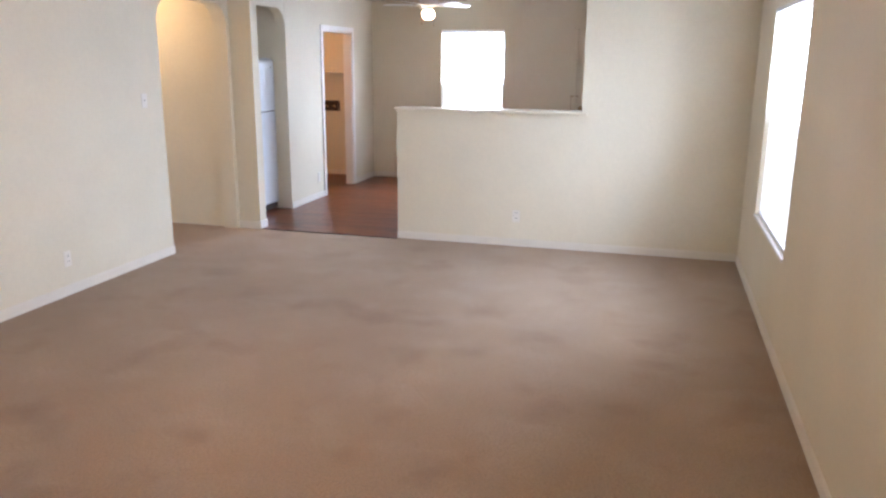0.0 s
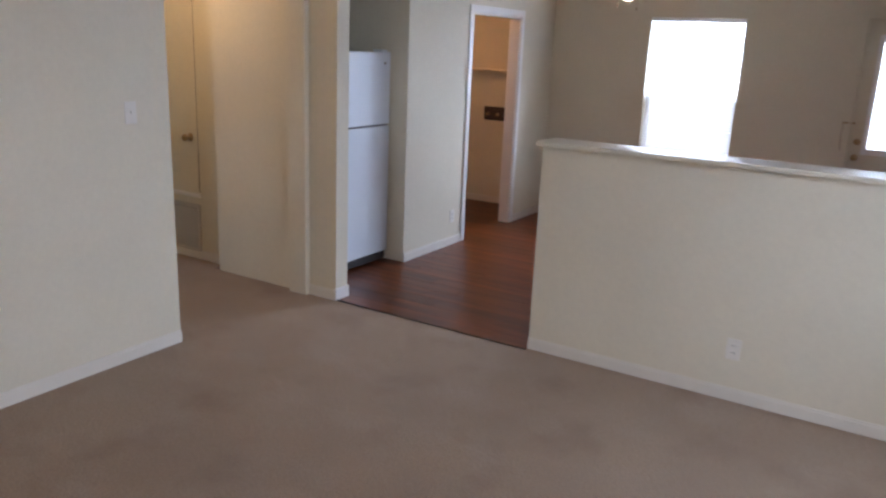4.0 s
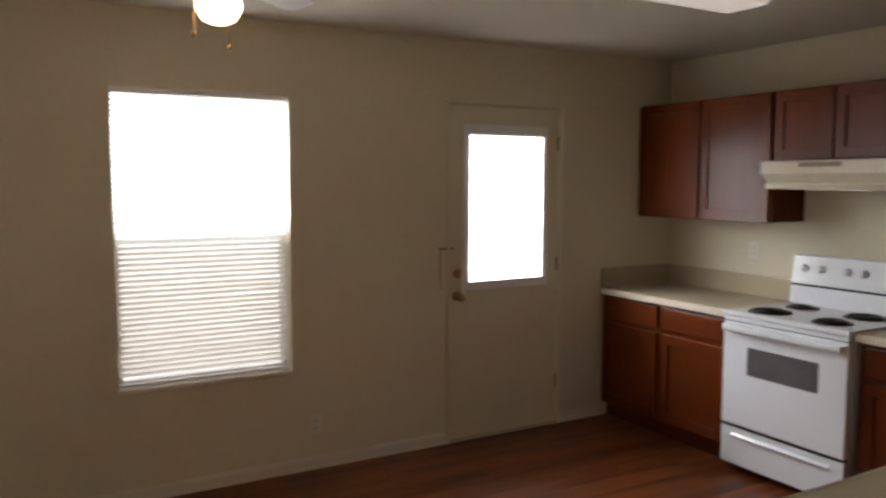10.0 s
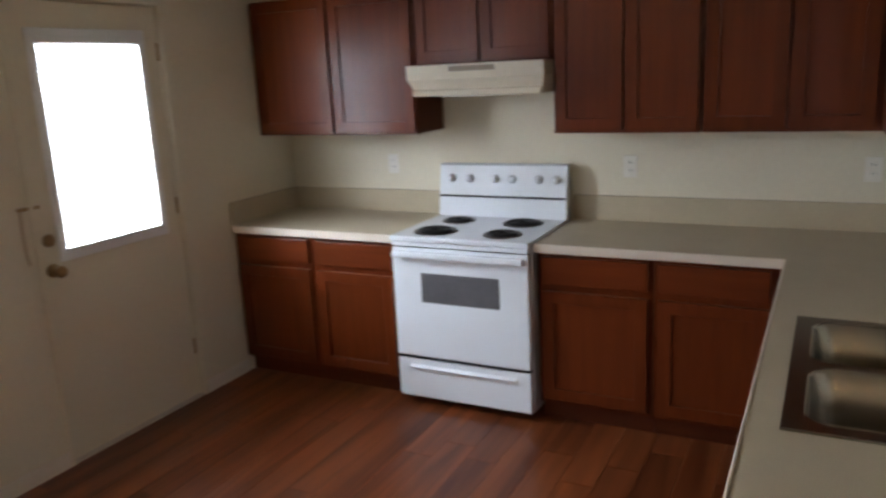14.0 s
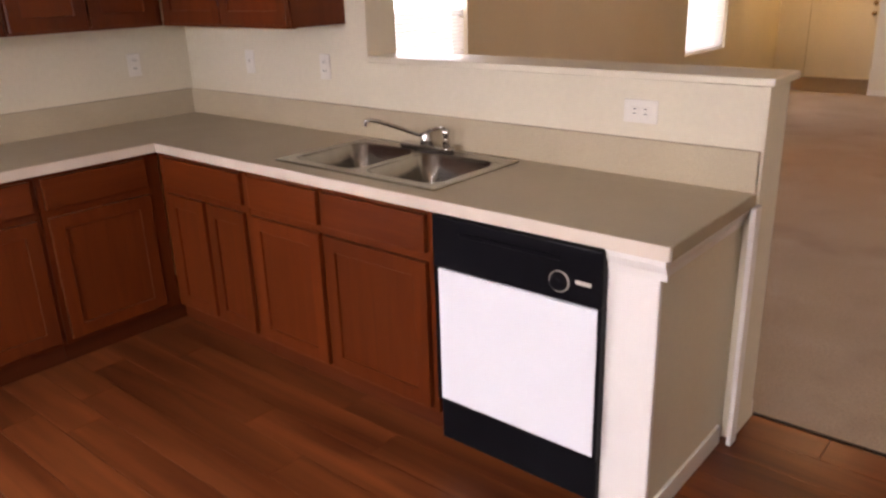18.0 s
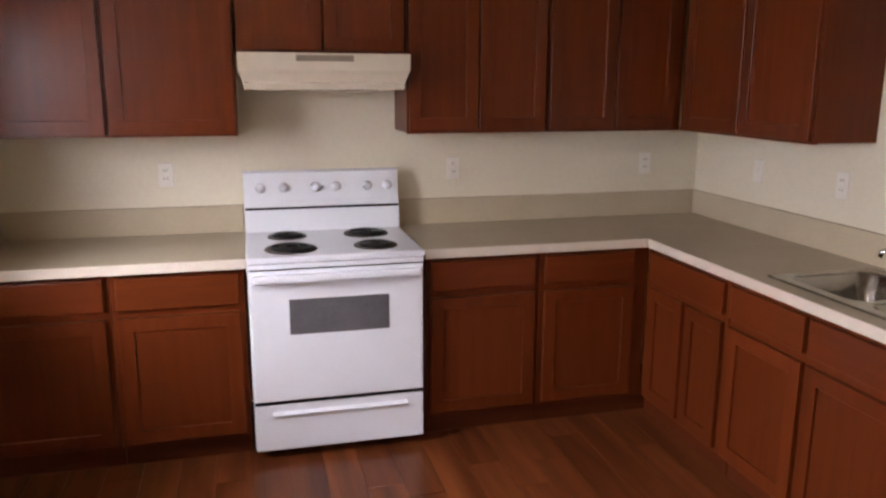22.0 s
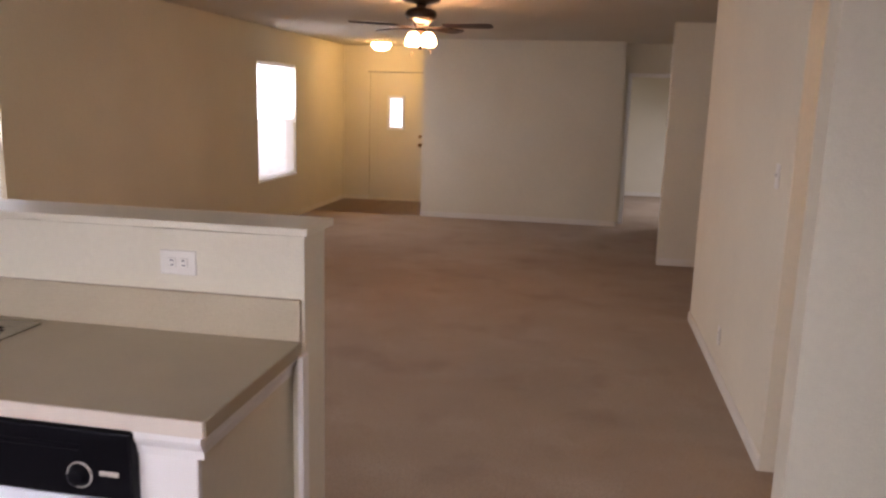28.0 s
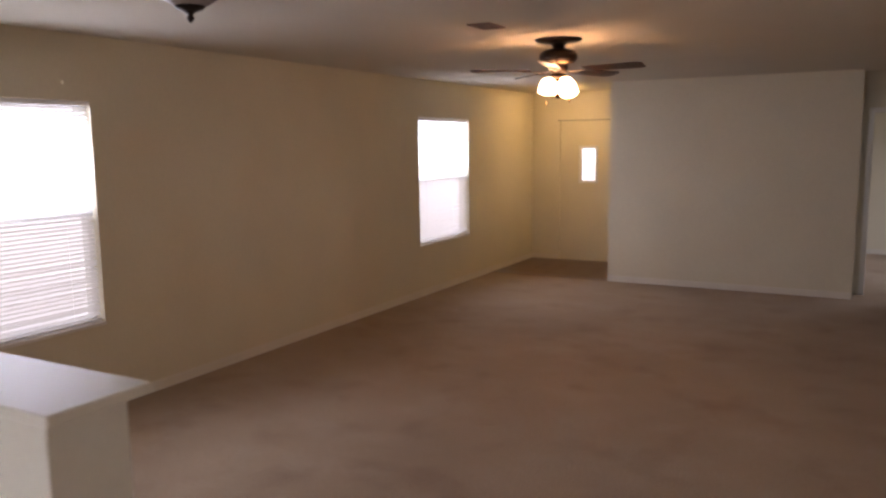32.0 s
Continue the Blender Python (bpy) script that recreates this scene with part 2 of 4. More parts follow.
def carpet_material():
    """Tan cut pile: tufts, lie of the pile in soft streaks, walked-on grey and scattered brown stains."""
    m = bpy.data.materials.new("carpet")
    m.use_nodes = True
    n, l = m.node_tree.nodes, m.node_tree.links
    b = n["Principled BSDF"]
    b.inputs["Roughness"].default_value, b.inputs["Specular IOR Level"].default_value = 1.0, 0.1
    b.inputs["Sheen Weight"].default_value, b.inputs["Sheen Roughness"].default_value = 0.12, 0.6
    co = n.new("ShaderNodeTexCoord")

    def noise(scale, detail, stretch=(1, 1, 1), turn=0.0, twist=0.0):
        mp = n.new("ShaderNodeMapping")
        mp.inputs["Scale"].default_value, mp.inputs["Rotation"].default_value = stretch, (0, 0, radians(turn))
        l.new(co.outputs["Object"], mp.inputs["Vector"])
        t = n.new("ShaderNodeTexNoise")
        t.inputs["Scale"].default_value, t.inputs["Detail"].default_value, t.inputs["Distortion"].default_value = scale, detail, twist
        l.new(mp.outputs[0], t.inputs["Vector"])
        return t.outputs["Fac"]

    def mix(fac, lo, hi, a, c):
        r = n.new("ShaderNodeMapRange")
        r.inputs["From Min"].default_value, r.inputs["From Max"].default_value = lo, hi
        l.new(fac, r.inputs["Value"])
        x = n.new("ShaderNodeMix")
        x.data_type = "RGBA"
        l.new(r.outputs[0], x.inputs["Factor"])
        if isinstance(a, tuple):
            x.inputs["A"].default_value = (*a, 1)
        else:
            l.new(a, x.inputs["A"])
        x.inputs["B"].default_value = (*c, 1)
        return x.outputs["Result"]

    col = mix(noise(1.1, 4), 0.35, 0.68, (0.43, 0.312, 0.203), (0.365, 0.254, 0.160))
    col = mix(noise(1.9, 4, (1, 1.5, 1), 35), 0.50, 0.95, col, (0.48, 0.370, 0.268))
    col = mix(noise(2.3, 6, (1, 1, 1), 10), 0.54, 0.90, col, (0.22, 0.125, 0.075))
    col = mix(noise(95, 3), 0.35, 0.80, col, (0.24, 0.17, 0.12))
    l.new(col, b.inputs["Base Color"])
    u = n.new("ShaderNodeBump")
    u.inputs["Strength"].default_value, u.inputs["Distance"].default_value = 1.0, 0.008
    l.new(noise(240, 3), u.inputs["Height"])
    l.new(u.outputs[0], b.inputs["Normal"])
    return m


CARPET = carpet_material()


# ---- mesh helpers ----
def add_box(bm, x0, y0, z0, x1, y1, z1):
    """A box into bm; returns its faces."""
    v = [bm.verts.new(p) for p in ((x0, y0, z0), (x1, y0, z0), (x1, y1, z0), (x0, y1, z0), (x0, y0, z1), (x1, y0, z1), (x1, y1, z1), (x0, y1, z1))]
    return [bm.faces.new([v[i] for i in f]) for f in ((3, 2, 1, 0), (4, 5, 6, 7), (0, 1, 5, 4), (1, 2, 6, 5), (2, 3, 7, 6), (3, 0, 4, 7))]


def boxes(*sizes, bevel=0.0, segments=1):
    bm = bmesh.new()
    for s in sizes:
        add_box(bm, *s)
    if bevel:
        bmesh.ops.bevel(bm, geom=list(bm.edges), offset=bevel, segments=segments, affect="EDGES", profile=0.6)
    return bm


def plate(us, vs, holes, d0, d1, plane="xy"):
    """One connected plate on a lattice of breaks, with some cells left open; plane 'xy' is thick in z, 'xz' in y, 'yz' in x."""
    bm = bmesh.new()
    def at(u, v, d):
        return (u, v, d) if plane == "xy" else (u, d, v) if plane == "xz" else (d, u, v)
    va = [[bm.verts.new(at(u, v, d0)) for v in vs] for u in us]
    vb = [[bm.verts.new(at(u, v, d1)) for v in vs] for u in us]
    def solid_cell(i, j):
        return 0 <= i < len(us) - 1 and 0 <= j < len(vs) - 1 and (i, j) not in holes
    for i in range(len(us) - 1):
        for j in range(len(vs) - 1):
            if not solid_cell(i, j):
                continue
            bm.faces.new((va[i][j], va[i][j + 1], va[i + 1][j + 1], va[i + 1][j]))
            bm.faces.new((vb[i][j], vb[i + 1][j], vb[i + 1][j + 1], vb[i][j + 1]))
            for di, dj, p, q in ((-1, 0, (i, j), (i, j + 1)), (1, 0, (i + 1, j + 1), (i + 1, j)), (0, -1, (i + 1, j), (i, j)), (0, 1, (i, j + 1), (i + 1, j + 1))):
                if not solid_cell(i + di, j + dj):
                    bm.faces.new((va[p[0]][p[1]], vb[p[0]][p[1]], vb[q[0]][q[1]], va[q[0]][q[1]]))
    for v in list(bm.verts):
        if not v.link_faces:
            bm.verts.remove(v)
    bmesh.ops.recalc_face_normals(bm, faces=bm.faces)
    return bm


def soften(bm, offset, segments=1):
    sharp = [e for e in bm.edges if len(e.link_faces) == 2 and e.calc_face_angle() > 0.6]
    bmesh.ops.bevel(bm, geom=sharp, offset=offset, segments=segments, affect="EDGES", profile=0.6)
    return bm


def ring(u0, v0, u1, v1, s, d0, d1, plane="xz", bevel=0.003):
    """A rectangular frame of bars s wide, in one piece."""
    return soften(plate((u0, u0 + s, u1 - s, u1), (v0, v0 + s, v1 - s, v1), {(1, 1)}, d0, d1, plane), bevel)


def lathe(profile, steps=24, axis="z", at=(0, 0, 0)):
    """A turned shape from (radius, height) pairs."""
    bm = bmesh.new()
    rings = []
    for r, h in profile:
        ring = []
        for k in range(steps):
            a = 2 * math.pi * k / steps
            p = (r * math.cos(a), r * math.sin(a), h)
            p = {"z": p, "x": (p[2], p[0], p[1]), "y": (p[0], p[2], p[1])}[axis]
            ring.append(bm.verts.new([p[i] + at[i] for i in range(3)]))
        rings.append(ring)
    for a, b in zip(rings, rings[1:]):
        for k in range(steps):
            bm.faces.new((a[k], a[(k + 1) % steps], b[(k + 1) % steps], b[k]))
    bm.faces.new(rings[0][::-1])
    bm.faces.new(rings[-1])
    bmesh.ops.recalc_face_normals(bm, faces=bm.faces)
    return bm


def tube(points, radius, sides=10):
    """A round bar along a line of points."""
    bm = bmesh.new()
    pts = [Vector(p) for p in points]
    rings = []
    for i, p in enumerate(pts):
        d = (pts[min(i + 1, len(pts) - 1)] - pts[max(i - 1, 0)]).normalized()
        side = d.orthogonal().normalized() if not rings else (last_side - d * last_side.dot(d)).normalized()
        last_side = side
        up = d.cross(side)
        rings.append([bm.verts.new(p + radius * (math.cos(2 * math.pi * k / sides) * side + math.sin(2 * math.pi * k / sides) * up)) for k in range(sides)])
    for a, b in zip(rings, rings[1:]):
        for k in range(sides):
            bm.faces.new((a[k], a[(k + 1) % sides], b[(k + 1) % sides], b[k]))
    bm.faces.new(rings[0][::-1])
    bm.faces.new(rings[-1])
    bmesh.ops.recalc_face_normals(bm, faces=bm.faces)
    return bm


def prism(outline, y0, y1, axis="y"):
    """An outline of two coordinates drawn out along an axis: 'y' takes (x, z), 'x' takes (y, z)."""
    bm = bmesh.new()
    def at(p, d):
        return (p[0], d, p[1]) if axis == "y" else (d, p[0], p[1]) if axis == "x" else (p[0], p[1], d)
    a = [bm.verts.new(at(p, y0)) for p in outline]
    b = [bm.verts.new(at(p, y1)) for p in outline]
    bm.faces.new(a)
    bm.faces.new(b[::-1])
    for k in range(len(outline)):
        bm.faces.new((a[k], b[k], b[(k + 1) % len(outline)], a[(k + 1) % len(outline)]))
    bmesh.ops.recalc_face_normals(bm, faces=bm.faces)
    return bm


def mesh_from(bm, name, mat, smooth=False):
    me = bpy.data.meshes.new(name)
    if smooth:
        for f in bm.faces:
            f.smooth = True
    bm.to_mesh(me)
    bm.free()
    me.materials.append(mat)
    return me


def part(name, bm, mat, parent=None, label="", smooth=False):
    ob = new(name, mesh_from(bm, name, mat, smooth))
    ob.parent = parent
    if label:
        ob["label"] = label
    return ob


def structure(name, bm, mat, label, category):
    return tagged(part(name, bm, mat), label, category, kind="structure")


def thing(name, at, label, category, group="", rz=0):
    ob = new(name)
    ob.matrix_world = pose(*at, 0, 0, rz)
    return tagged(ob, label, category, group)


def wall_with_openings(along, a0, a1, d0, d1, z1, openings):
    """Boxes of a wall along 'x' or 'y' from a0 to a1, thick d0..d1, with openings (a, b, sill, head)."""
    bm = bmesh.new()
    def put(p0, p1, q0, q1):
        if p1 - p0 > 1e-4 and q1 - q0 > 1e-4:
            if along == "x":
                add_box(bm, p0, d0, q0, p1, d1, q1)
            else:
                add_box(bm, d0, p0, q0, d1, p1, q1)
    at = a0
    for a, b, sill, head in sorted(openings):
        put(at, a, 0, z1)
        put(a, b, 0, sill)
        put(a, b, head, z1)
        at = b
    put(at, a1, 0, z1)
    return bm


# ---- floors, walls, ceiling ----
T = 0.15
carpet_bm = boxes((PEN, -0.216, -0.004, 0, -0.18, 0.004), (-9.2, -0.09, -0.12, -5.02, -1.36, 0), (-5.02, -0.215, -0.12, 0, YB, 0), (-9.2, -1.36, -0.12, -5.02, -13.2, 0), (-5.02, YB, -0.12, -1.65, -13.2, 0))
carpet = structure("floor_carpet", carpet_bm, CARPET, "worn tan cut-pile carpet with faint stains", "floor")
sub = structure("floor_kitchen", boxes((-6.7, -0.215, -0.12, 0, YF, -0.006)), SUBFLOOR, "dark reddish brown wood-look plank floor", "floor")
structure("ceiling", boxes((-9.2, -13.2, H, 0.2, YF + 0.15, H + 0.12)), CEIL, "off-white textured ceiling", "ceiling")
W1, W2 = (-2.50, -1.08), (-7.99, -6.73)
DWX, DWG = (-3.77, -2.872), (-1.86, -1.01)
structure("wall_east", wall_with_openings("y", YD - 0.15, YF + 0.15, 0, T, H, [(*W1, WB, WT), (*W2, WB, WT)]), PAINT, "cream painted exterior wall with two windows", "wall")
structure("wall_north", wall_with_openings("x", -6.8, -0.0, YF, YF + T, H, [(*DWX, 0.59, 2.11), (*DWG, 0, 2.12)]), PAINT, "cream painted kitchen wall with window and back door", "wall")
structure("wall_pass", boxes((PASS, -0.185, 0, 0, 0, H)), PAINT, "cream painted wall beside the kitchen pass-through", "wall")
structure("wall_utility", wall_with_openings("y", 0.885, YF, XP - 0.11, XP, H, [(1.865, 2.81, 0, 2.05)]), PAINT, "cream painted wall with a cased doorway", "wall")
structure("wall_alcove_side", boxes((-6.8, 0.885, 0, XP - 0.11, 0.995, H)), PAINT, "cream painted side wall of the fridge recess", "wall")
structure("wall_utility_back", boxes((-6.9, -0.09, 0, -6.8, YF + T, H)), PAINT, "cream painted back wall of the utility room", "wall")
structure("wall_alcove_back", boxes((-5.78, -0.09, 0, -5.68, 0.885, H)), PAINT, "cream painted back wall of the fridge recess", "wall")


def arch_wall(along, a0, a1, d0, d1, top, radius, z1):
    """The head of an opening from a0 to a1, with rounded upper corners."""
    pts = [(a0, z1), (a0, top - radius)]
    pts += [(a0 + radius - radius * math.cos(k * math.pi / 16), top - radius + radius * math.sin(k * math.pi / 16)) for k in range(1, 9)]
    pts += [(a1 - radius + radius * math.sin(k * math.pi / 16), top - radius + radius * math.cos(k * math.pi / 16)) for k in range(0, 9)]
    pts += [(a1, z1)]
    return prism(pts, d0, d1, "x" if along == "y" else "y")


structure("wall_jamb", boxes((-5.78, -0.215, 0, -4.62, -0.09, H)), PAINT, "cream painted wall end beside the refrigerator", "wall")
structure("wall_hall_north", boxes((-7.0, -0.09, 0, -5.78, 0.02, H)), PAINT, "cream painted hallway wall", "wall")
structure("wall_hall_end", wall_with_openings("y", -1.5, -0.0895, -6.99, -6.885, H, [(-1.30, -0.42, 0, 2.04)]), PAINT, "cream painted hallway end wall with a doorway", "wall")
structure("wall_hall_arch", arch_wall("y", -1.36, -0.26, XL - 0.15, XL, 2.22, 0.22, H), PAINT, "cream painted arched head over the hallway opening", "wall")
structure("wall_hall_stub", boxes((XL - 0.15, -0.26, 0, XL, -0.217, H)), PAINT, "narrow cream painted stub of the hallway arch", "wall")
structure("wall_alcove_arch", arch_wall("y", -0.087, 0.882, XP - 0.11, XP - 0.002, 2.24, 0.2, H), PAINT, "cream painted arched head over the fridge recess", "wall")
structure("wall_west", boxes((XL - 0.15, -3.97, 0, XL, -1.36, H)), PAINT, "cream painted living-room side wall", "wall")
structure("wall_hall_south", boxes((-9.2, -1.50, 0, XL - 0.15, -1.36, H)), PAINT, "cream painted hallway wall", "wall")
structure("wall_west_return", boxes((-6.6, -3.97, 0, XL - 0.15, -3.85, H)), PAINT, "cream painted wall of the side passage", "wall")
structure("wall_west_stub", boxes((-6.6, -6.24, 0, -4.78, -6.12, H)), PAINT, "cream painted wall end of the side passage", "wall")
structure("wall_west_far", boxes((-6.7, -9.1, 0, -6.6, -3.80, H)), PAINT, "cream painted far wall of the side passage", "wall")
structure("wall_south", boxes((-4.42, YB - 0.12, 0, -1.65, YB, H)), PAINT, "cream painted wall beside the entry", "wall")
structure("wall_entry_side", boxes((-1.77, YD, 0, -1.65, YB - 0.12, H)), PAINT, "cream painted side wall of the entry", "wall")
structure("wall_bedroom_door", wall_with_openings("x", -6.6, -4.30, -9.10, -8.98, H, [(-5.38, -4.53, 0, 2.05)]), PAINT, "cream painted wall with the bedroom doorway", "wall")
structure("wall_closet_side", boxes((-4.42, -8.98, 0, -4.30, YB - 0.12, H)), PAINT, "cream painted passage wall", "wall")
structure("wall_bedroom_back", boxes((-7.2, -12.7, 0, -1.8, -12.58, H)), PAINT, "cream painted bedroom wall", "wall")
structure("wall_bedroom_side", boxes((-3.2, -12.58, 0, -3.08, -9.1, H)), PAINT, "cream painted bedroom side wall", "wall")
structure("wall_bedroom_west", wall_with_openings("y", -12.7, -9.1, -7.2, -7.1, H, [(-11.6, -10.4, 0.9, 2.1)]), PAINT, "cream painted bedroom wall with a window", "wall")
structure("wall_entry", wall_with_openings("x", -1.77, 0, YD - 0.15, YD, H, [(-1.36, -0.44, 0, 2.08)]), PAINT, "cream painted entry wall around the front door", "wall")
structure("wall_hall_room", wall_with_openings("y", -3.8, 1.2, -9.2, -9.1, H, [(-2.0, -0.8, 0.9, 2.1)]), PAINT, "cream painted wall of the room past the hallway", "wall")
structure("wall_hall_room_side", boxes((-9.1, 0.2, 0, -6.9, 0.3, H)), PAINT, "cream painted side wall of the room past the hallway", "wall")
entry_floor = structure("floor_entry", boxes((-1.65, YD, -0.12, 0, YB, -0.002)), SUBFLOOR, "dark brown tile floor of the entry", "floor")


# ---- half wall and peninsula end ----
def moulding(z0, z1, out):
    """Outline of a stepped moulding, as (distance, height)."""
    h = z1 - z0
    return [(0, z0), (out * 0.35, z0), (out * 0.45, z0 + h * 0.35), (out * 0.8, z0 + h * 0.55), (out, z0 + h * 0.75), (out, z1), (0, z1)]


half = structure("half_wall", boxes((PEN, -0.185, 0, PASS, 0, CAP - 0.027)), PAINT, "cream painted half wall with a gloss-painted ledge", "half wall")
part("ledge", soften(prism([(PEN - 0.012, 0.004), (PASS, 0.004), (PASS, -0.186), (PASS + 0.05, -0.186), (PASS + 0.05, -0.245), (PEN - 0.012, -0.245)], CAP - 0.026, CAP, "z"), 0.006, 2), LEDGE, half, "cream gloss-painted wooden ledge")
part("corner_trim", boxes((PEN - 0.012, -0.004, 0, PEN + 0.006, 0.05, CT - 0.04), bevel=0.003), TRIM, half, "white corner strip")

end_wall = structure("peninsula_end", boxes((-3.10, 0.002, 0, -2.948, 0.60, CT - 0.042)), PAINT, "cream painted end of the kitchen peninsula", "wall")
part("end_board", boxes((-3.103, 0.60, 0.0, -2.946, 0.622, CT - 0.042), bevel=0.003), TRIM, end_wall, "white painted end board")
part("end_crown", prism([(0.622 + d, z) for d, z in moulding(CT - 0.105, CT - 0.043, 0.022)], -3.125, -2.946, "x"), TRIM, end_wall)
part("end_crown", prism([(-3.103 - d, z) for d, z in moulding(CT - 0.105, CT - 0.043, 0.022)], 0.03, 0.622, "y"), TRIM, end_wall)
part("end_base", boxes((-3.113, 0.05, 0, -3.101, 0.61, 0.075), bevel=0.003), TRIM, end_wall)

# ---- kitchen cabinets ----


def panel_door(name, x0, z0, x1, z1, parent, flat=False):
    """A cabinet door or drawer front in front of y = 0: a frame with a sunk panel, or a plain slab with eased edges."""
    g = 0.006
    x0, z0, x1, z1 = x0 + g, z0 + g, x1 - g, z1 - g
    if flat:
        return part(name, boxes((x0, -0.022, z0, x1, -0.001, z1), bevel=0.005, segments=2), CHERRY_X, parent)
    s = 0.058
    bm = ring(x0, z0, x1, z1, s, -0.022, -0.001, "xz", 0.0014)
    ob = part(name, bm, CHERRY, parent)
    part("panel", boxes((x0 + s - 0.002, -0.0125, z0 + s - 0.002, x1 - s + 0.002, -0.003, z1 - s + 0.002)), CHERRY, ob)
    return ob


def base_cabinet(at, rz, width, doors, drawers, label, depth=0.60, hollow=False, toe=(0, 0)):
    ob = thing("base_cabinet", at, label, "cabinet", "base cabinets", rz)
    top = CT - 0.042
    if hollow:
        part("body", boxes((0.001, 0, 0.10, width - 0.001, depth, 0.66), (0.001, 0, 0.66, width - 0.001, 0.018, top)), CHERRY, ob)
    else:
        part("body", boxes((0.001, 0, 0.10, width - 0.001, depth, top)), CHERRY, ob)
    part("toe_kick", boxes((0.001 - toe[0], 0.05, 0, width - 0.001 + toe[1], 0.07, 0.10)), CHERRY_DARK, ob, "recessed cherry toe kick")
    for a, b in drawers:
        panel_door("drawer_front", a + 0.008, top - 0.162, b - 0.008, top - 0.014, ob, True)
    for a, b in doors:
        panel_door("door", a + 0.008, 0.118, b - 0.008, top - 0.184, ob)
    return ob


def upper_cabinet(at, rz, width, doors, label, z0=UB, z1=UT, depth=0.30):
    ob = thing("upper_cabinet", (at[0], at[1], z0), label, "cabinet", "upper cabinets", rz)
    h = z1 - z0
    part("body", boxes((0.001, 0, 0, width - 0.001, depth, h)), CHERRY, ob)
    part("bottom_rail", boxes((0.001, -0.004, -0.004, width - 0.001, 0.02, 0.018)), CHERRY_X, ob)
    for a, b in doors:
        panel_door("door", a, 0.004, b, h - 0.004, ob)
    return ob


FX = -0.62
base_cabinet((FX, 3.615, 0), -90, 0.555, [(0.01, 0.545)], [(0.01, 0.545)], "reddish cherry base cabinet in the corner beside the door")
base_cabinet((FX, 3.06, 0), -90, 0.535, [(0.01, 0.525)], [(0.01, 0.525)], "reddish cherry base cabinet beside the white range")
base_cabinet((FX, 1.735, 0), -90, 0.55, [(0.01, 0.54)], [(0.01, 0.54)], "reddish cherry base cabinet next to the range")
base_cabinet((FX, 1.185, 0), -90, 0.563, [(0.01, 0.50)], [(0.01, 0.50)], "reddish cherry base cabinet towards the inside corner", toe=(0, 0.055))
FY = 0.62
base_cabinet((FX - 0.002, FY, 0), 180, 0.665, [(0.05, 0.36), (0.36, 0.655)], [(0.05, 0.655)], "reddish cherry base cabinet with two narrow doors", toe=(0.05, 0))
base_cabinet((FX - 0.67, FY, 0), 180, 1.012, [(0.01, 0.46), (0.46, 1.002)], [(0.01, 0.46), (0.46, 1.002)], "reddish cherry sink base cabinet with false drawer fronts", hollow=True)
UX = -0.302
upper_cabinet((UX, 3.61), -90, 0.55, [(0.005, 0.545)], "reddish cherry wall cabinet beside the back door")
upper_cabinet((UX, 3.06), -90, 0.54, [(0.005, 0.535)], "reddish cherry wall cabinet next to the range hood")
upper_cabinet((UX, 2.515), -90, 0.76, [(0.005, 0.38), (0.38, 0.755)], "short reddish cherry wall cabinet over the range hood", z0=1.765)
upper_cabinet((UX, 1.75), -90, 0.70, [(0.005, 0.35), (0.35, 0.695)], "two-door reddish cherry wall cabinet beside the hood")
upper_cabinet((UX, 1.045), -90, 0.735, [(0.005, 0.36), (0.36, 0.70)], "two-door reddish cherry wall cabinet at the corner")
upper_cabinet((UX - 0.002, 0.302), 180, 0.98, [(0.04, 0.505), (0.505, 0.975)], "two-door reddish cherry wall cabinet by the pass-through")

# ---- worktops ----
worktop = thing("worktop", (0, 0, 0), "beige speckled laminate worktop with a low backsplash", "worktop")
S0, S1, SY0, SY1 = -2.245, -1.455, 0.105, 0.545
part("top", plate((-3.132, S0, S1, -0.655, -0.02), (0.02, SY0, SY1, 0.645, 1.745), {(1, 1), (0, 3), (1, 3), (2, 3)}, CT - 0.04, CT), LAMINATE, worktop)
part("front_edge", boxes((-3.136, 0.645, CT - 0.041, -0.659, 0.652, CT + 0.002), bevel=0.002), EDGE, worktop, "pale rounded front edge")
part("front_edge", boxes((-0.662, 0.652, CT - 0.041, -0.655, 1.745, CT + 0.002), bevel=0.002), EDGE, worktop, "pale rounded front edge")
part("end_edge", boxes((-3.139, 0.02, CT - 0.041, -3.132, 0.645, CT + 0.001), bevel=0.002), LAMINATE, worktop)
part("backsplash", boxes((-3.132, 0.001, CT - 0.04, -0.001, 0.02, CT + 0.132), bevel=0.003), LAMINATE, worktop)
part("backsplash", boxes((-0.02, 0.02, CT - 0.04, -0.001, 1.745, CT + 0.132), bevel=0.003), LAMINATE, worktop)
worktop2 = thing("worktop", (0, 0, 0), "short beige laminate worktop between range and wall", "worktop")
part("top", boxes((-0.655, 2.515, CT - 0.04, -0.02, 3.60, CT)), LAMINATE, worktop2)
part("front_edge", boxes((-0.662, 2.515, CT - 0.041, -0.655, 3.60, CT + 0.002), bevel=0.002), EDGE, worktop2, "pale rounded front edge")
part("backsplash", boxes((-0.02, 2.515, CT - 0.04, -0.001, 3.60, CT + 0.132), bevel=0.003), LAMINATE, worktop2)
part("backsplash", boxes((-0.64, 3.60, CT - 0.04, -0.001, 3.618, CT + 0.132), bevel=0.003), LAMINATE, worktop2)


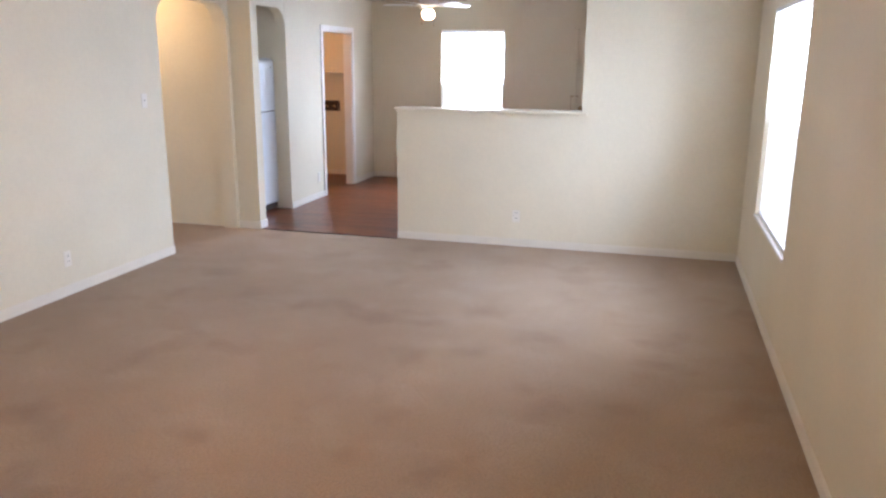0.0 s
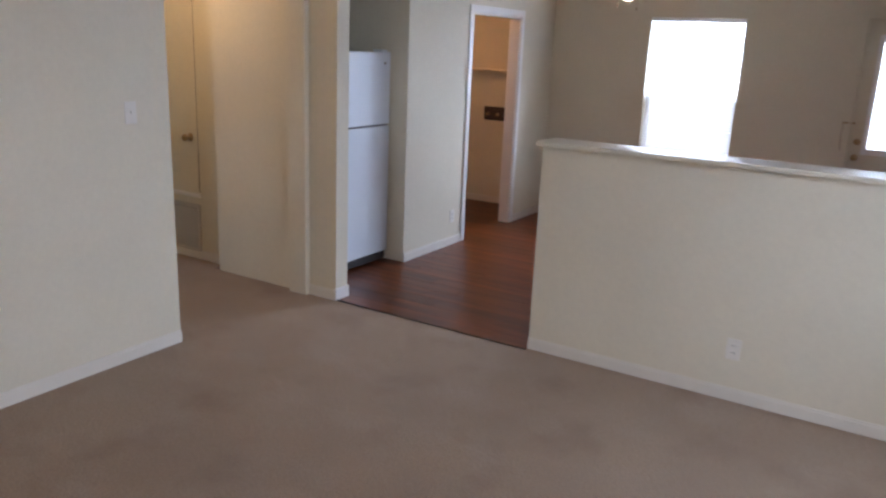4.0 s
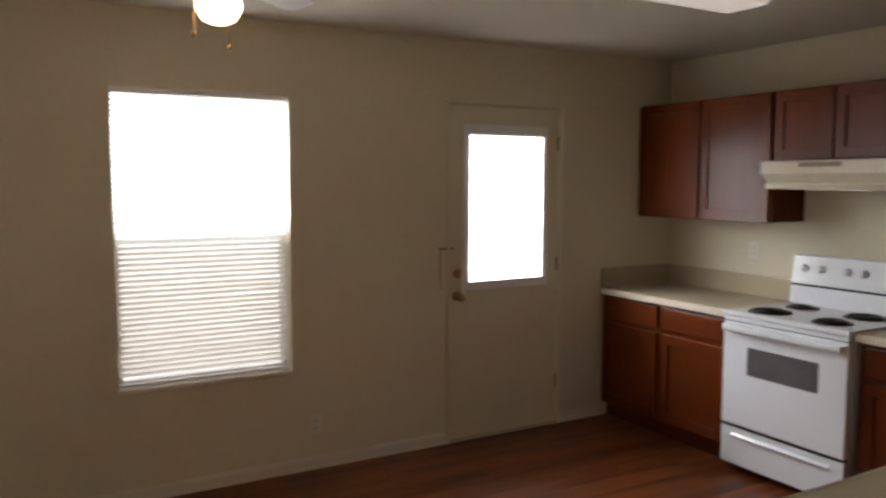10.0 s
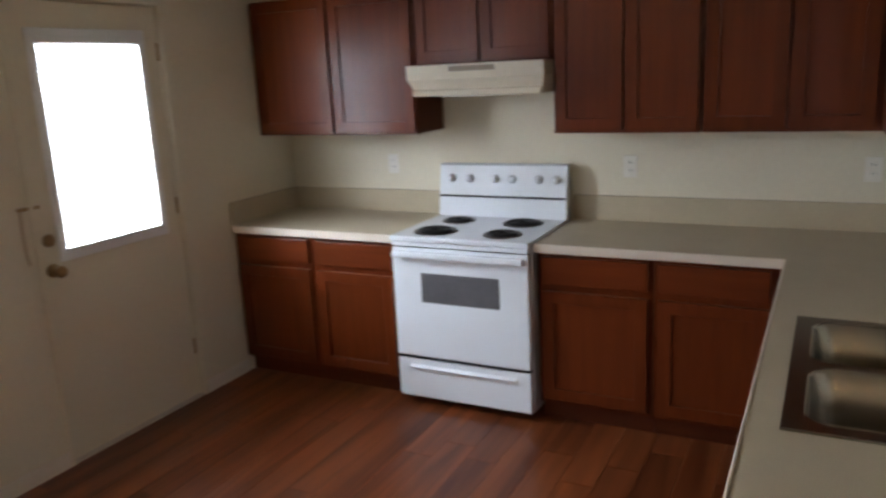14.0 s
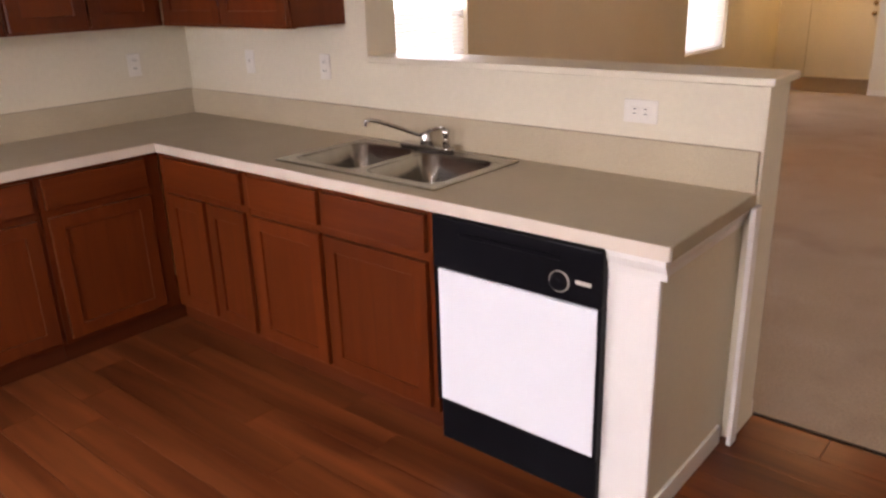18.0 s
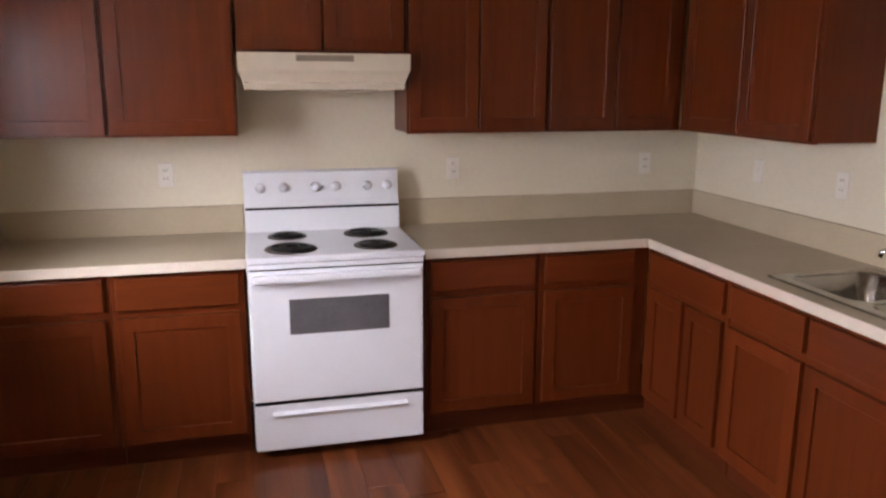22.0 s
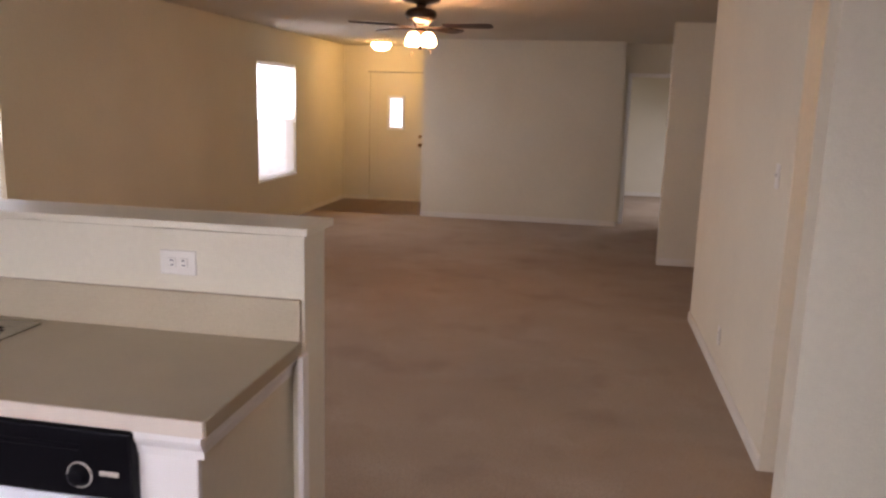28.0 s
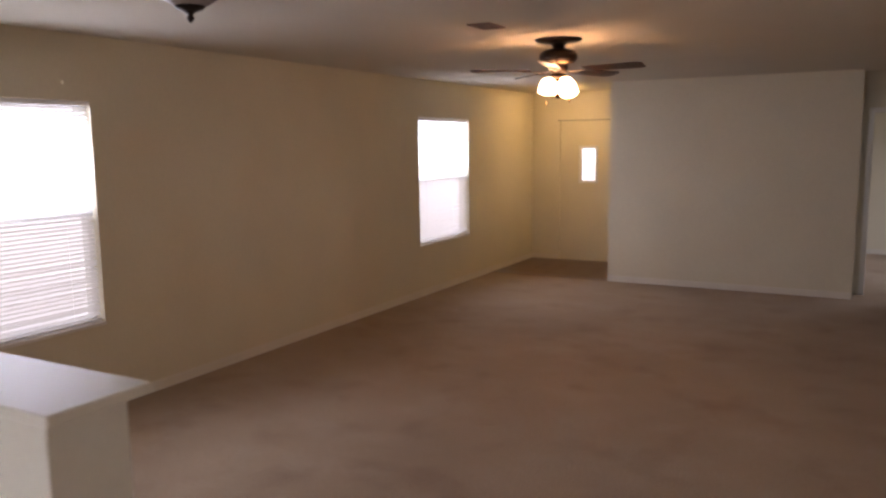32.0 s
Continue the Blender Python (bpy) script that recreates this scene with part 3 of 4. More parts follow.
# ---- sink and tap ----
def basin(x0, y0, x1, y1, z0, z1, r=0.06):
    """An open bowl with rounded corners, walls 2 mm."""
    def ring(inset, z, rr):
        pts = []
        for cx, cy, a0 in ((x1 - inset - rr, y1 - inset - rr, 0), (x0 + inset + rr, y1 - inset - rr, 90), (x0 + inset + rr, y0 + inset + rr, 180), (x1 - inset - rr, y0 + inset + rr, 270)):
            pts += [(cx + rr * math.cos(radians(a0 + 18 * k)), cy + rr * math.sin(radians(a0 + 18 * k)), z) for k in range(6)]
        return pts
    bm = bmesh.new()
    rows = [[bm.verts.new(p) for p in ring(i, z, r)] for i, z in ((0, z1), (0.006, z1 - 0.006), (0.014, z0 + 0.04), (0.022, z0 + 0.012), (0.045, z0))]
    for a, b in zip(rows, rows[1:]):
        for k in range(len(a)):
            bm.faces.new((a[k], b[k], b[(k + 1) % len(a)], a[(k + 1) % len(a)]))
    bm.faces.new(rows[-1][::-1])
    bmesh.ops.recalc_face_normals(bm, faces=bm.faces)
    return bm


sink = thing("kitchen_sink", (-1.85, 0.33, CT), "double-bowl stainless steel sink set in the worktop", "sink")
rim_bm = soften(plate((-0.419, -0.375, -0.018, 0.018, 0.375, 0.419), (-0.255, -0.185, 0.195, 0.243), {(1, 1), (3, 1)}, 0.001, 0.009), 0.002)
for x0 in (-0.375, 0.018):
    for cx, cy, sx, sy in ((x0, -0.185, 1, 1), (x0 + 0.357, -0.185, -1, 1), (x0 + 0.357, 0.195, -1, -1), (x0, 0.195, 1, -1)):
        web = [(cx - 0.003 * sx, cy - 0.003 * sy)] + [(cx + sx * 0.06 * (1 - math.sin(k * math.pi / 12)), cy + sy * 0.06 * (1 - math.cos(k * math.pi / 12))) for k in range(7)]
        web = web if sx * sy < 0 else web[::-1]
        rim_bm.faces.new([rim_bm.verts.new((x, y, 0.0086)) for x, y in web])
part("rim", rim_bm, STEEL, sink)
for x in (-0.375, 0.018):
    bowl = part("bowl", basin(x, -0.185, x + 0.357, 0.195, -0.17, 0.006), STEEL, sink, smooth=True)
    part("drain", lathe([(0.055, -0.168), (0.055, -0.163), (0.04, -0.162), (0.034, -0.167), (0.012, -0.166), (0.01, -0.158), (0.003, -0.156)], 20, at=(x + 0.18, 0.0, 0)), CHROME, bowl, smooth=True)

tap = thing("kitchen_tap", (-1.83, 0.105, CT + 0.009), "chrome single-lever kitchen tap with a long swivel spout", "tap")
part("base_plate", boxes((-0.13, -0.026, 0, 0.13, 0.026, 0.022), bevel=0.009, segments=2), CHROME, tap)
part("body", lathe([(0.027, 0.02), (0.026, 0.04), (0.023, 0.058), (0.020, 0.068), (0.012, 0.074)], 20), CHROME, tap, smooth=True)
part("spout", tube([(0, 0, 0.05), (0.03, 0.03, 0.066), (0.08, 0.085, 0.096), (0.13, 0.14, 0.124), (0.155, 0.168, 0.132), (0.165, 0.178, 0.125), (0.168, 0.181, 0.106)], 0.0088), CHROME, tap, smooth=True)
part("lever", tube([(0, 0, 0.07), (-0.02, 0.0, 0.080), (-0.07, 0.005, 0.094), (-0.10, 0.006, 0.098)], 0.0075), CHROME, tap, smooth=True)
part("sprayer", lathe([(0.017, 0.02), (0.014, 0.05), (0.012, 0.062), (0.016, 0.074), (0.014, 0.092), (0.006, 0.096)], 16, at=(-0.105, 0, 0)), CHROME, tap, smooth=True)

# ---- dishwasher ----
dish = thing("dishwasher", (-2.325, 0.625, 0), "white dishwasher with a black control panel", "dishwasher", rz=180)
part("tub", boxes((0.005, 0.0, 0.03, 0.624, 0.58, CT - 0.045)), BLACK, dish)
part("control_panel", boxes((0.004, -0.035, 0.69, 0.626, 0, CT - 0.047), bevel=0.006, segments=2), BLACK, dish, "glossy black control panel")
part("latch", boxes((0.12, -0.040, CT - 0.10, 0.49, -0.034, CT - 0.085), bevel=0.002), BLACK, dish)
part("door_panel", boxes((0.018, -0.028, 0.195, 0.612, 0, 0.682), bevel=0.003), ENAMEL, dish, "plain white door panel")
part("side_strip", boxes((0.004, -0.030, 0.19, 0.017, 0, 0.689)), BLACK, dish)
part("side_strip", boxes((0.613, -0.030, 0.19, 0.626, 0, 0.689)), BLACK, dish)
part("kick_panel", boxes((0.008, -0.018, 0.03, 0.622, 0, 0.185), bevel=0.004), BLACK, dish, "black kick panel")
dial = part("dial", lathe([(0.030, -0.036), (0.030, -0.040), (0.025, -0.042), (0.021, -0.056), (0.018, -0.058), (0.004, -0.058)], 24, "y", at=(0.488, 0, 0.748)), BLACK, dish, smooth=True)
part("dial_ring", lathe([(0.0335, -0.035), (0.0335, -0.0385), (0.0315, -0.039), (0.031, -0.039), (0.031, -0.035)], 28, "y", at=(0.488, 0, 0.748)), GRILLE, dial, "pale ring round the dial")
part("indicator", boxes((0.542, -0.0375, 0.752, 0.592, -0.034, 0.764), bevel=0.001), GRILLE, dish)

# ---- range ----
rng = thing("kitchen_range", (-0.045, 2.512, 0), "white freestanding electric range with four coil burners", "range", rz=-90)
RW = 0.757
part("body", boxes((0, -0.60, 0.04, RW, -0.015, 0.895)), ENAMEL, rng)
part("cooktop", boxes((-0.002, -0.655, 0.895, RW + 0.002, -0.012, 0.922), bevel=0.008, segments=2), ENAMEL, rng)
guard = part("backguard", prism([(-0.075, 0.922), (-0.062, 1.06), (-0.058, 1.075), (-0.035, 1.205), (-0.012, 1.215), (-0.003, 1.215), (-0.003, 0.922)], 0.0, RW, "x"), ENAMEL, rng, "white backguard with control knobs")
part("trim_line", boxes((0.004, -0.071, 1.030, RW - 0.004, -0.05, 1.040)), BLACK, guard)
for x in (0.078, 0.19, 0.345, 0.445, 0.60, 0.70):
    part("knob", lathe([(0.024, 0), (0.024, -0.006), (0.018, -0.012), (0.016, -0.026), (0.012, -0.03)], 18, "y", at=(x, -0.048, 1.135)), ENAMEL, guard, "white control knob", smooth=True)
for x, y, r in ((0.19, -0.50, 0.098), (0.19, -0.215, 0.075), (0.565, -0.50, 0.082), (0.565, -0.215, 0.092)):
    b = part("burner", lathe([(r + 0.016, 0.9225), (r + 0.014, 0.928), (r + 0.002, 0.924), (r * 0.5, 0.9222), (0.01, 0.922)], 28, at=(x, y, 0)), DARK_BOX, rng, "burner with drip pan", smooth=True)
    pts = []
    for k in range(0, 4 * 24 + 1):
        a = 2 * math.pi * k / 24
        rr = 0.018 + (r - 0.022) * k / 96
        pts.append((x + rr * math.cos(a), y + rr * math.sin(a), 0.931))
    part("coil", tube(pts, 0.0062, 6), COIL, b, "black coil element", smooth=True)
door = part("oven_door", boxes((0.003, -0.645, 0.275, RW - 0.003, -0.603, 0.865), bevel=0.010, segments=2), ENAMEL, rng)
part("oven_window", boxes((0.165, -0.6475, 0.575, 0.60, -0.640, 0.735), bevel=0.004), GREY, door, "grey oven window")
part("handle", boxes((0.02, -0.685, 0.815, RW - 0.02, -0.657, 0.85), (0.05, -0.665, 0.82, 0.08, -0.640, 0.845), (RW - 0.08, -0.665, 0.82, RW - 0.05, -0.640, 0.845), bevel=0.009, segments=2), ENAMEL, door, "white bar handle")
part("control_strip", boxes((0.003, -0.648, 0.868, RW - 0.003, -0.60, 0.893), bevel=0.004), ENAMEL, rng)
part("seam", boxes((0.006, -0.648, 0.8655, RW - 0.006, -0.61, 0.8675)), BLACK, rng)
drawer = part("storage_drawer", boxes((0.003, -0.642, 0.045, RW - 0.003, -0.603, 0.262), bevel=0.008, segments=2), ENAMEL, rng)
part("finger_groove", prism([(-0.651, 0.205), (-0.655, 0.215), (-0.642, 0.228), (-0.640, 0.205)], 0.08, RW - 0.08, "x"), ENAMEL, drawer)
part("seam", boxes((0.006, -0.645, 0.264, RW - 0.006, -0.61, 0.273)), BLACK, rng)
for x in (0.03, RW - 0.06):
    for y in (-0.56, -0.08):
        part("foot", boxes((x, y, 0, x + 0.03, y + 0.03, 0.045)), BLACK, rng)

# ---- range hood ----
hood = thing("range_hood", (-0.001, 2.512, 1.605), "almond enamelled under-cabinet range hood", "range hood", rz=-90)


def flared_canopy(levels, width, back):
    """A hood shell from (height, depth, end inset) levels, narrowing downwards."""
    bm = bmesh.new()
    rows = [[bm.verts.new(p) for p in ((i, back, z), (width - i, back, z), (width - i, -d, z), (i, -d, z))] for z, d, i in levels]
    for p, q in zip(rows, rows[1:]):
        for k in range(4):
            bm.faces.new((p[k], p[(k + 1) % 4], q[(k + 1) % 4], q[k]))
    bm.faces.new(rows[0][::-1])
    bm.faces.new(rows[-1])
    bmesh.ops.recalc_face_normals(bm, faces=bm.faces)
    return bm


part("canopy", soften(flared_canopy([(0.018, 0.395, 0.024), (0.036, 0.398, 0.020), (0.066, 0.412, 0.010), (0.085, 0.428, 0.003), (0.158, 0.430, 0.002)], 0.758, -0.002), 0.003), ALMOND, hood)
part("lip", soften(flared_canopy([(0.0, 0.408, 0.030), (0.003, 0.412, 0.027), (0.028, 0.414, 0.025), (0.034, 0.404, 0.028)], 0.758, -0.003), 0.002), ALMOND, hood, "pale rolled lower lip")
part("vent_slot", boxes((0.25, -0.4325, 0.122, 0.50, -0.42, 0.148)), HOOD_SLOT, hood, "row of small vent slots")
part("filter", boxes((0.12, -0.36, -0.004, 0.62, -0.08, 0.002)), STEEL, hood)

# ---- refrigerator ----
fridge = thing("refrigerator", (-4.955, 0.856, 0), "white two-door refrigerator in a recess", "refrigerator", rz=90)
part("cabinet", boxes((-0.69, 0.062, 0.03, 0, 0.70, 1.685), bevel=0.006), FRIDGE, fridge)
fd = part("freezer_door", boxes((-0.69, 0.0, 1.135, 0, 0.058, 1.692), bevel=0.012, segments=3), FRIDGE, fridge)
part("badge", boxes((-0.09, -0.002, 1.60, -0.06, 0.002, 1.615), bevel=0.001), CHROME, fd)
part("hinge_cover", boxes((-0.08, 0.03, 1.69, -0.01, 0.12, 1.708), bevel=0.004), FRIDGE, fd)
ld = part("fridge_door", boxes((-0.69, 0.0, 0.09, 0, 0.058, 1.123), bevel=0.012, segments=3), FRIDGE, fridge)
part("door_gap", boxes((-0.67, 0.02, 1.121, -0.01, 0.05, 1.137)), SLOT, fridge)
part("handle", boxes((-0.655, -0.028, 0.82, -0.615, 0.0, 1.10), bevel=0.008, segments=2), FRIDGE, ld)
part("handle", boxes((-0.655, -0.028, 1.16, -0.615, 0.0, 1.42), bevel=0.008, segments=2), FRIDGE, fd)
part("toe_grille", boxes((-0.67, 0.02, 0.02, -0.01, 0.055, 0.08), bevel=0.003), SLOT, fridge, "dark toe grille")


# ---- windows, blinds, doors ----
def blinds(name, at, rz, w, h, label, group="window blinds", pitch=0.028, tilt=-38):
    """Slatted blinds in front of y = 0, hanging down from the local origin at the top left."""
    ob = thing(name, at, label, "blinds", group, rz)
    part("head_rail", boxes((0, -0.012, -0.035, w, 0.016, 0), bevel=0.003), VINYL, ob)
    part("valance", boxes((0, -0.036, -0.03, w, -0.026, -0.002), bevel=0.002), VINYL, ob)
    n = int((h - 0.06) / pitch)
    bm = bmesh.new()
    c, s = math.cos(radians(tilt)) * 0.0135, math.sin(radians(tilt)) * 0.0135
    v = [bm.verts.new(p) for p in ((0.006, -c, s), (w - 0.006, -c, s), (w - 0.006, 0, 0.002), (0.006, 0, 0.002), (w - 0.006, c, -s), (0.006, c, -s))]
    bm.faces.new((v[0], v[1], v[2], v[3]))
    bm.faces.new((v[3], v[2], v[4], v[5]))
    me = mesh_from(bm, "slat", BLIND)
    for k in range(n):
        o = new("slat", me)
        o.parent = ob
        o.location = (0, 0.002, -0.045 - pitch * k)
        o.rotation_euler = (radians(random.uniform(-1.2, 1.2)), radians(random.uniform(-0.12, 0.12)), 0)
    part("bottom_rail", boxes((0.003, -0.01, -h + 0.002, w - 0.003, 0.014, -h + 0.018), bevel=0.003), VINYL, ob)
    part("cord", tube([(w * 0.12, -0.015, -0.02), (w * 0.12, -0.016, -h * 0.55)], 0.0022, 5), VINYL, ob)
    for f in (0.15, 0.85):
        part("ladder_tape", boxes((w * f - 0.0015, -0.013, -h + 0.01, w * f + 0.0015, -0.0115, -0.03)), VINYL, ob)
    return ob


def window(name, at, rz, w, h, label):
    """A two-sash vinyl window filling an opening; local x along the wall, y outwards, origin at the sill's corner."""
    ob = tagged(new(name), label, "window", kind="structure")
    ob.matrix_world = pose(*at, 0, 0, rz)
    part("window_frame", ring(0, 0, w, h, 0.03, 0.075, 0.14), VINYL, ob)
    part("meeting_rail", boxes((0.03, 0.08, h * 0.5 - 0.025, w - 0.03, 0.125, h * 0.5 + 0.025), bevel=0.003), VINYL, ob)
    part("window_sill", boxes((-0.004, -0.012, -0.018, w + 0.004, 0.075, 0.004), bevel=0.003), TRIM, ob, "white painted sill")
    for z0, z1, y in ((0.03, h * 0.5 - 0.025, 0.098), (h * 0.5 + 0.025, h - 0.03, 0.112)):
        p = part("pane", boxes((0.03, y, z0, w - 0.03, y + 0.004, z1)), GLASS, ob)
        p.visible_shadow = False
    return ob


window("window_1", (0, W1[1], WB), -90, W1[1] - W1[0], WT - WB, "white vinyl double-hung living-room window")
window("window_2", (0, W2[1], WB), -90, W2[1] - W2[0], WT - WB, "white vinyl double-hung window near the entry")
window("window_3", (DWX[0], YF, 0.59), 0, DWX[1] - DWX[0], 2.11 - 0.59, "white vinyl double-hung dining window")
blinds("window_blinds", (0.03, W1[1] - 0.004, WT - 0.003), -90, W1[1] - W1[0] - 0.008, WT - WB - 0.01, "white slatted blinds lowered over the living-room window", tilt=-50)
blinds("window_blinds", (0.03, W2[1] - 0.004, WT - 0.003), -90, W2[1] - W2[0] - 0.008, WT - WB - 0.01, "white slatted blinds lowered over the window near the entry", tilt=-50)
blinds("window_blinds", (DWX[0] + 0.004, YF + 0.03, 2.107), 0, DWX[1] - DWX[0] - 0.008, 2.11 - 0.59 - 0.01, "white slatted blinds lowered over the dining window", tilt=-46)

# backdrop beyond the openings
structure("backdrop", boxes((-9, YF + 3.0, -1, 4, YF + 3.1, 6), (3.0, -14, -1, 3.1, YF + 3, 6), (-9, YD - 3.1, -1, 3, YD - 3.0, 6)), OUTDOORS, "bright hazy daylight outdoors", "backdrop")
structure("ground", boxes((-40, -40, -0.32, 40, 40, -0.2)), material("ground_soil", (0.30, 0.25, 0.19), 0.95, spots=0.2, spot_scale=1.2), "pale dry ground outdoors", "ground")


def knob_set(parent, x, z, y=-0.0, mat=BRASS, deadbolt=True):
    k = part("door_knob", lathe([(0.032, 0), (0.032, -0.006), (0.014, -0.012), (0.012, -0.035), (0.026, -0.048), (0.029, -0.06), (0.022, -0.072), (0.004, -0.075)], 20, "y", at=(x, y, z)), mat, parent, "round metal knob", smooth=True)
    if deadbolt:
        part("deadbolt", lathe([(0.03, 0), (0.03, -0.01), (0.024, -0.016), (0.004, -0.017)], 20, "y", at=(x, y, z + 0.14)), mat, parent, "round deadbolt plate", smooth=True)
        part("thumb_turn", boxes((x - 0.006, y - 0.034, z + 0.12, x + 0.006, y - 0.016, z + 0.16), bevel=0.003), mat, parent)
    return k


def lite_door(name, at, rz, w, h, g, label, mats, knob_x):
    """A flush door with one glazed lite g = (x0, z0, x1, z1)."""
    ob = tagged(new(name), label, "door", kind="structure")
    ob.matrix_world = pose(*at, 0, 0, rz)
    x0, z0, x1, z1 = g
    part("slab", plate((0.004, x0, x1, w - 0.004), (0.012, z0, z1, h - 0.004), {(1, 1)}, 0.0, 0.044, "xz"), mats, ob)
    part("door_stop", boxes((0, 0.046, 0, 0.03, 0.075, h), (w - 0.03, 0.046, 0, w, 0.075, h), (0.03, 0.046, h - 0.03, w - 0.03, 0.075, h)), mats, ob)
    f = 0.04
    part("lite_frame", ring(x0 - f, z0 - f, x1 + f, z1 + f, f + 0.006, -0.012, 0.0), VINYL, ob, "white lite frame")
    p = part("pane", boxes((x0, 0.02, z0, x1, 0.026, z1)), GLASS, ob)
    p.visible_shadow = False
    part("threshold", boxes((0.0, -0.03, 0.0, w, 0.08, 0.011), bevel=0.003), GRILLE, ob)
    knob_set(ob, knob_x, 0.93)
    return ob


bdoor = lite_door("door_1", (-1.86, YF + 0.02, 0), 0, 0.85, 2.12, (0.145, 1.0, 0.72, 1.96), "cream painted back door with a large glazed lite", PAINT, 0.065)
for z in (0.25, 1.05, 1.85):
    part("hinge", boxes((0.836, -0.006, z, 0.852, 0.006, z + 0.09), bevel=0.001), BRASS, bdoor)
part("head_gap", boxes((-0.03, -0.024, 2.122, 0.88, -0.0205, 2.128)), SLOT, bdoor)
part("strike_plate", boxes((-0.018, -0.0235, 1.055, -0.002, -0.0205, 1.10)), BRASS, bdoor)
part("chain_guard", boxes((-0.075, -0.030, 1.225, 0.03, -0.0205, 1.24), bevel=0.002), BRASS, bdoor, "small brass chain guard")
part("door_chain", tube([(-0.066, -0.027, 1.228), (-0.069, -0.028, 1.12), (-0.066, -0.028, 1.04), (-0.060, -0.027, 0.985)], 0.0032, 6), BRASS, bdoor, "thin hanging door chain")
blinds("door_blinds", (-1.715, YF + 0.012, 1.965), 0, 0.575, 0.965, "white slatted blinds over the back-door glass", pitch=0.022)

fdoor = lite_door("door_2", (-0.44, YD - 0.02, 0), 180, 0.92, 2.08, (0.335, 1.20, 0.55, 1.675), "pale painted front door with a small glazed lite", PAINT, 0.85)
part("head_gap", boxes((-0.03, -0.024, 2.082, 0.95, -0.0205, 2.09)), SLOT, fdoor)


# ---- trim: baseboards and door casings ----
def baseboards(name, runs, label):
    """Runs of (axis, a0, a1, wall, out): along the axis, on the plane 'wall', 'out' is the side it stands on."""
    bm = bmesh.new()
    for axis, a0, a1, wall, out in runs:
        for lo, hi, d in ((0.0, 0.062, 0.012), (0.062, 0.074, 0.007)):
            p0, p1 = sorted((wall + 0.0005 * out, wall + d * out))
            if axis == "x":
                add_box(bm, a0, p0, lo, a1, p1, hi)
            else:
                add_box(bm, p0, a0, lo, p1, a1, hi)
    return structure(name, bm, BASE, label, "baseboard")


baseboards("baseboard_kitchen", [("x", XP, -1.88, YF, -1), ("x", -0.99, -0.63, YF, -1), ("y", 0.885, 1.805, XP, 1), ("y", 2.87, YF - 0.013, XP, 1)], "white painted kitchen baseboard")
baseboards("baseboard_living", [("x", PEN, -0.013, -0.185, -1), ("y", YB, -0.23, 0.0, -1), ("y", -3.97, -1.36, XL, 1), ("x", -4.42, -1.65, YB, 1), ("x", XL, -4.62, -0.215, -1)], "white painted living-room baseboard")
baseboards("baseboard_hall", [("x", -6.884, -5.78, -0.09, -1), ("x", -6.884, XL - 0.15, -1.36, 1)], "white painted hallway baseboard")
baseboards("baseboard_entry", [("y", YD, YB, 0.0, -1), ("x", -0.42, -0.013, YD, 1)], "white painted entry baseboard")
baseboards("baseboard_far", [("x", -6.59, -4.78, -6.12, 1), ("x", -7.09, -3.2, -12.58, 1), ("x", -6.7, XP - 0.2, YF, -1)], "white painted baseboard of the far rooms")
structure("jamb_shoe", boxes((-4.635, -0.226, 0, -4.608, -0.082, 0.085), bevel=0.004), TRIM, "white painted foot of the wall end", "trim")


def casing(name, along, a0, a1, wall, out, h, label, w=0.06):
    bm = bmesh.new()
    p0, p1 = sorted((wall + 0.0005 * out, wall + 0.016 * out))
    for lo, hi, z0, z1 in ((a0 - w, a0, 0, h + w), (a1, a1 + w, 0, h + w), (a0, a1, h, h + w)):
        if along == "y":
            add_box(bm, p0, lo, z0, p1, hi, z1)
        else:
            add_box(bm, lo, p0, z0, hi, p1, z1)
    bmesh.ops.bevel(bm, geom=list(bm.edges), offset=0.003, segments=1, affect="EDGES")
    return structure(name, bm, TRIM, label, "trim")


casing("casing_utility", "y", 1.865, 2.81, XP, 1, 2.05, "white painted casing of the utility doorway")
structure("jamb_utility", boxes((XP - 0.112, 1.865, 0, XP + 0.001, 1.88, 2.05), (XP - 0.112, 2.795, 0, XP + 0.001, 2.81, 2.05), (XP - 0.112, 1.88, 2.035, XP + 0.001, 2.795, 2.05)), TRIM, "white painted jamb of the utility doorway", "trim")
casing("casing_bedroom", "x", -5.38, -4.53, -8.98, 1, 2.05, "painted casing of the bedroom doorway", 0.055)
casing("casing_hall_end", "y", -1.30, -0.42, -6.885, 1, 2.04, "painted casing at the end of the hallway", 0.055)
casing("casing_back_door", "x", -1.862, -1.008, YF, -1, 2.122, "narrow cream casing of the back door", 0.022).data.materials[0] = PAINT
structure("seam_strip", boxes((-4.61, -0.222, 0.0, PEN, -0.208, 0.007), bevel=0.002), BRONZE, "dark metal strip between carpet and planks", "trim")


# ---- hallway closet door and return grille ----
closet = tagged(new("door_3"), "cream painted closet door above the return grille", "door", kind="structure")
closet.matrix_world = pose(-6.83, -0.092, 0.53)
part("slab", boxes((-0.045, -0.005, 0.02, 0.715, 0.0, 1.60), bevel=0.002), PAINT, closet)
part("door_gap", boxes((0.7155, -0.002, 0.02, 0.721, 0.001, 1.60)), HOOD_SLOT, closet)
part("door_gap", boxes((-0.045, -0.003, 1.60, 0.723, 0.001, 1.608)), HOOD_SLOT, closet)
part("ledge", boxes((-0.05, -0.022, -0.02, 0.74, 0.0, 0.012), bevel=0.004), TRIM, closet, "white ledge under the door")
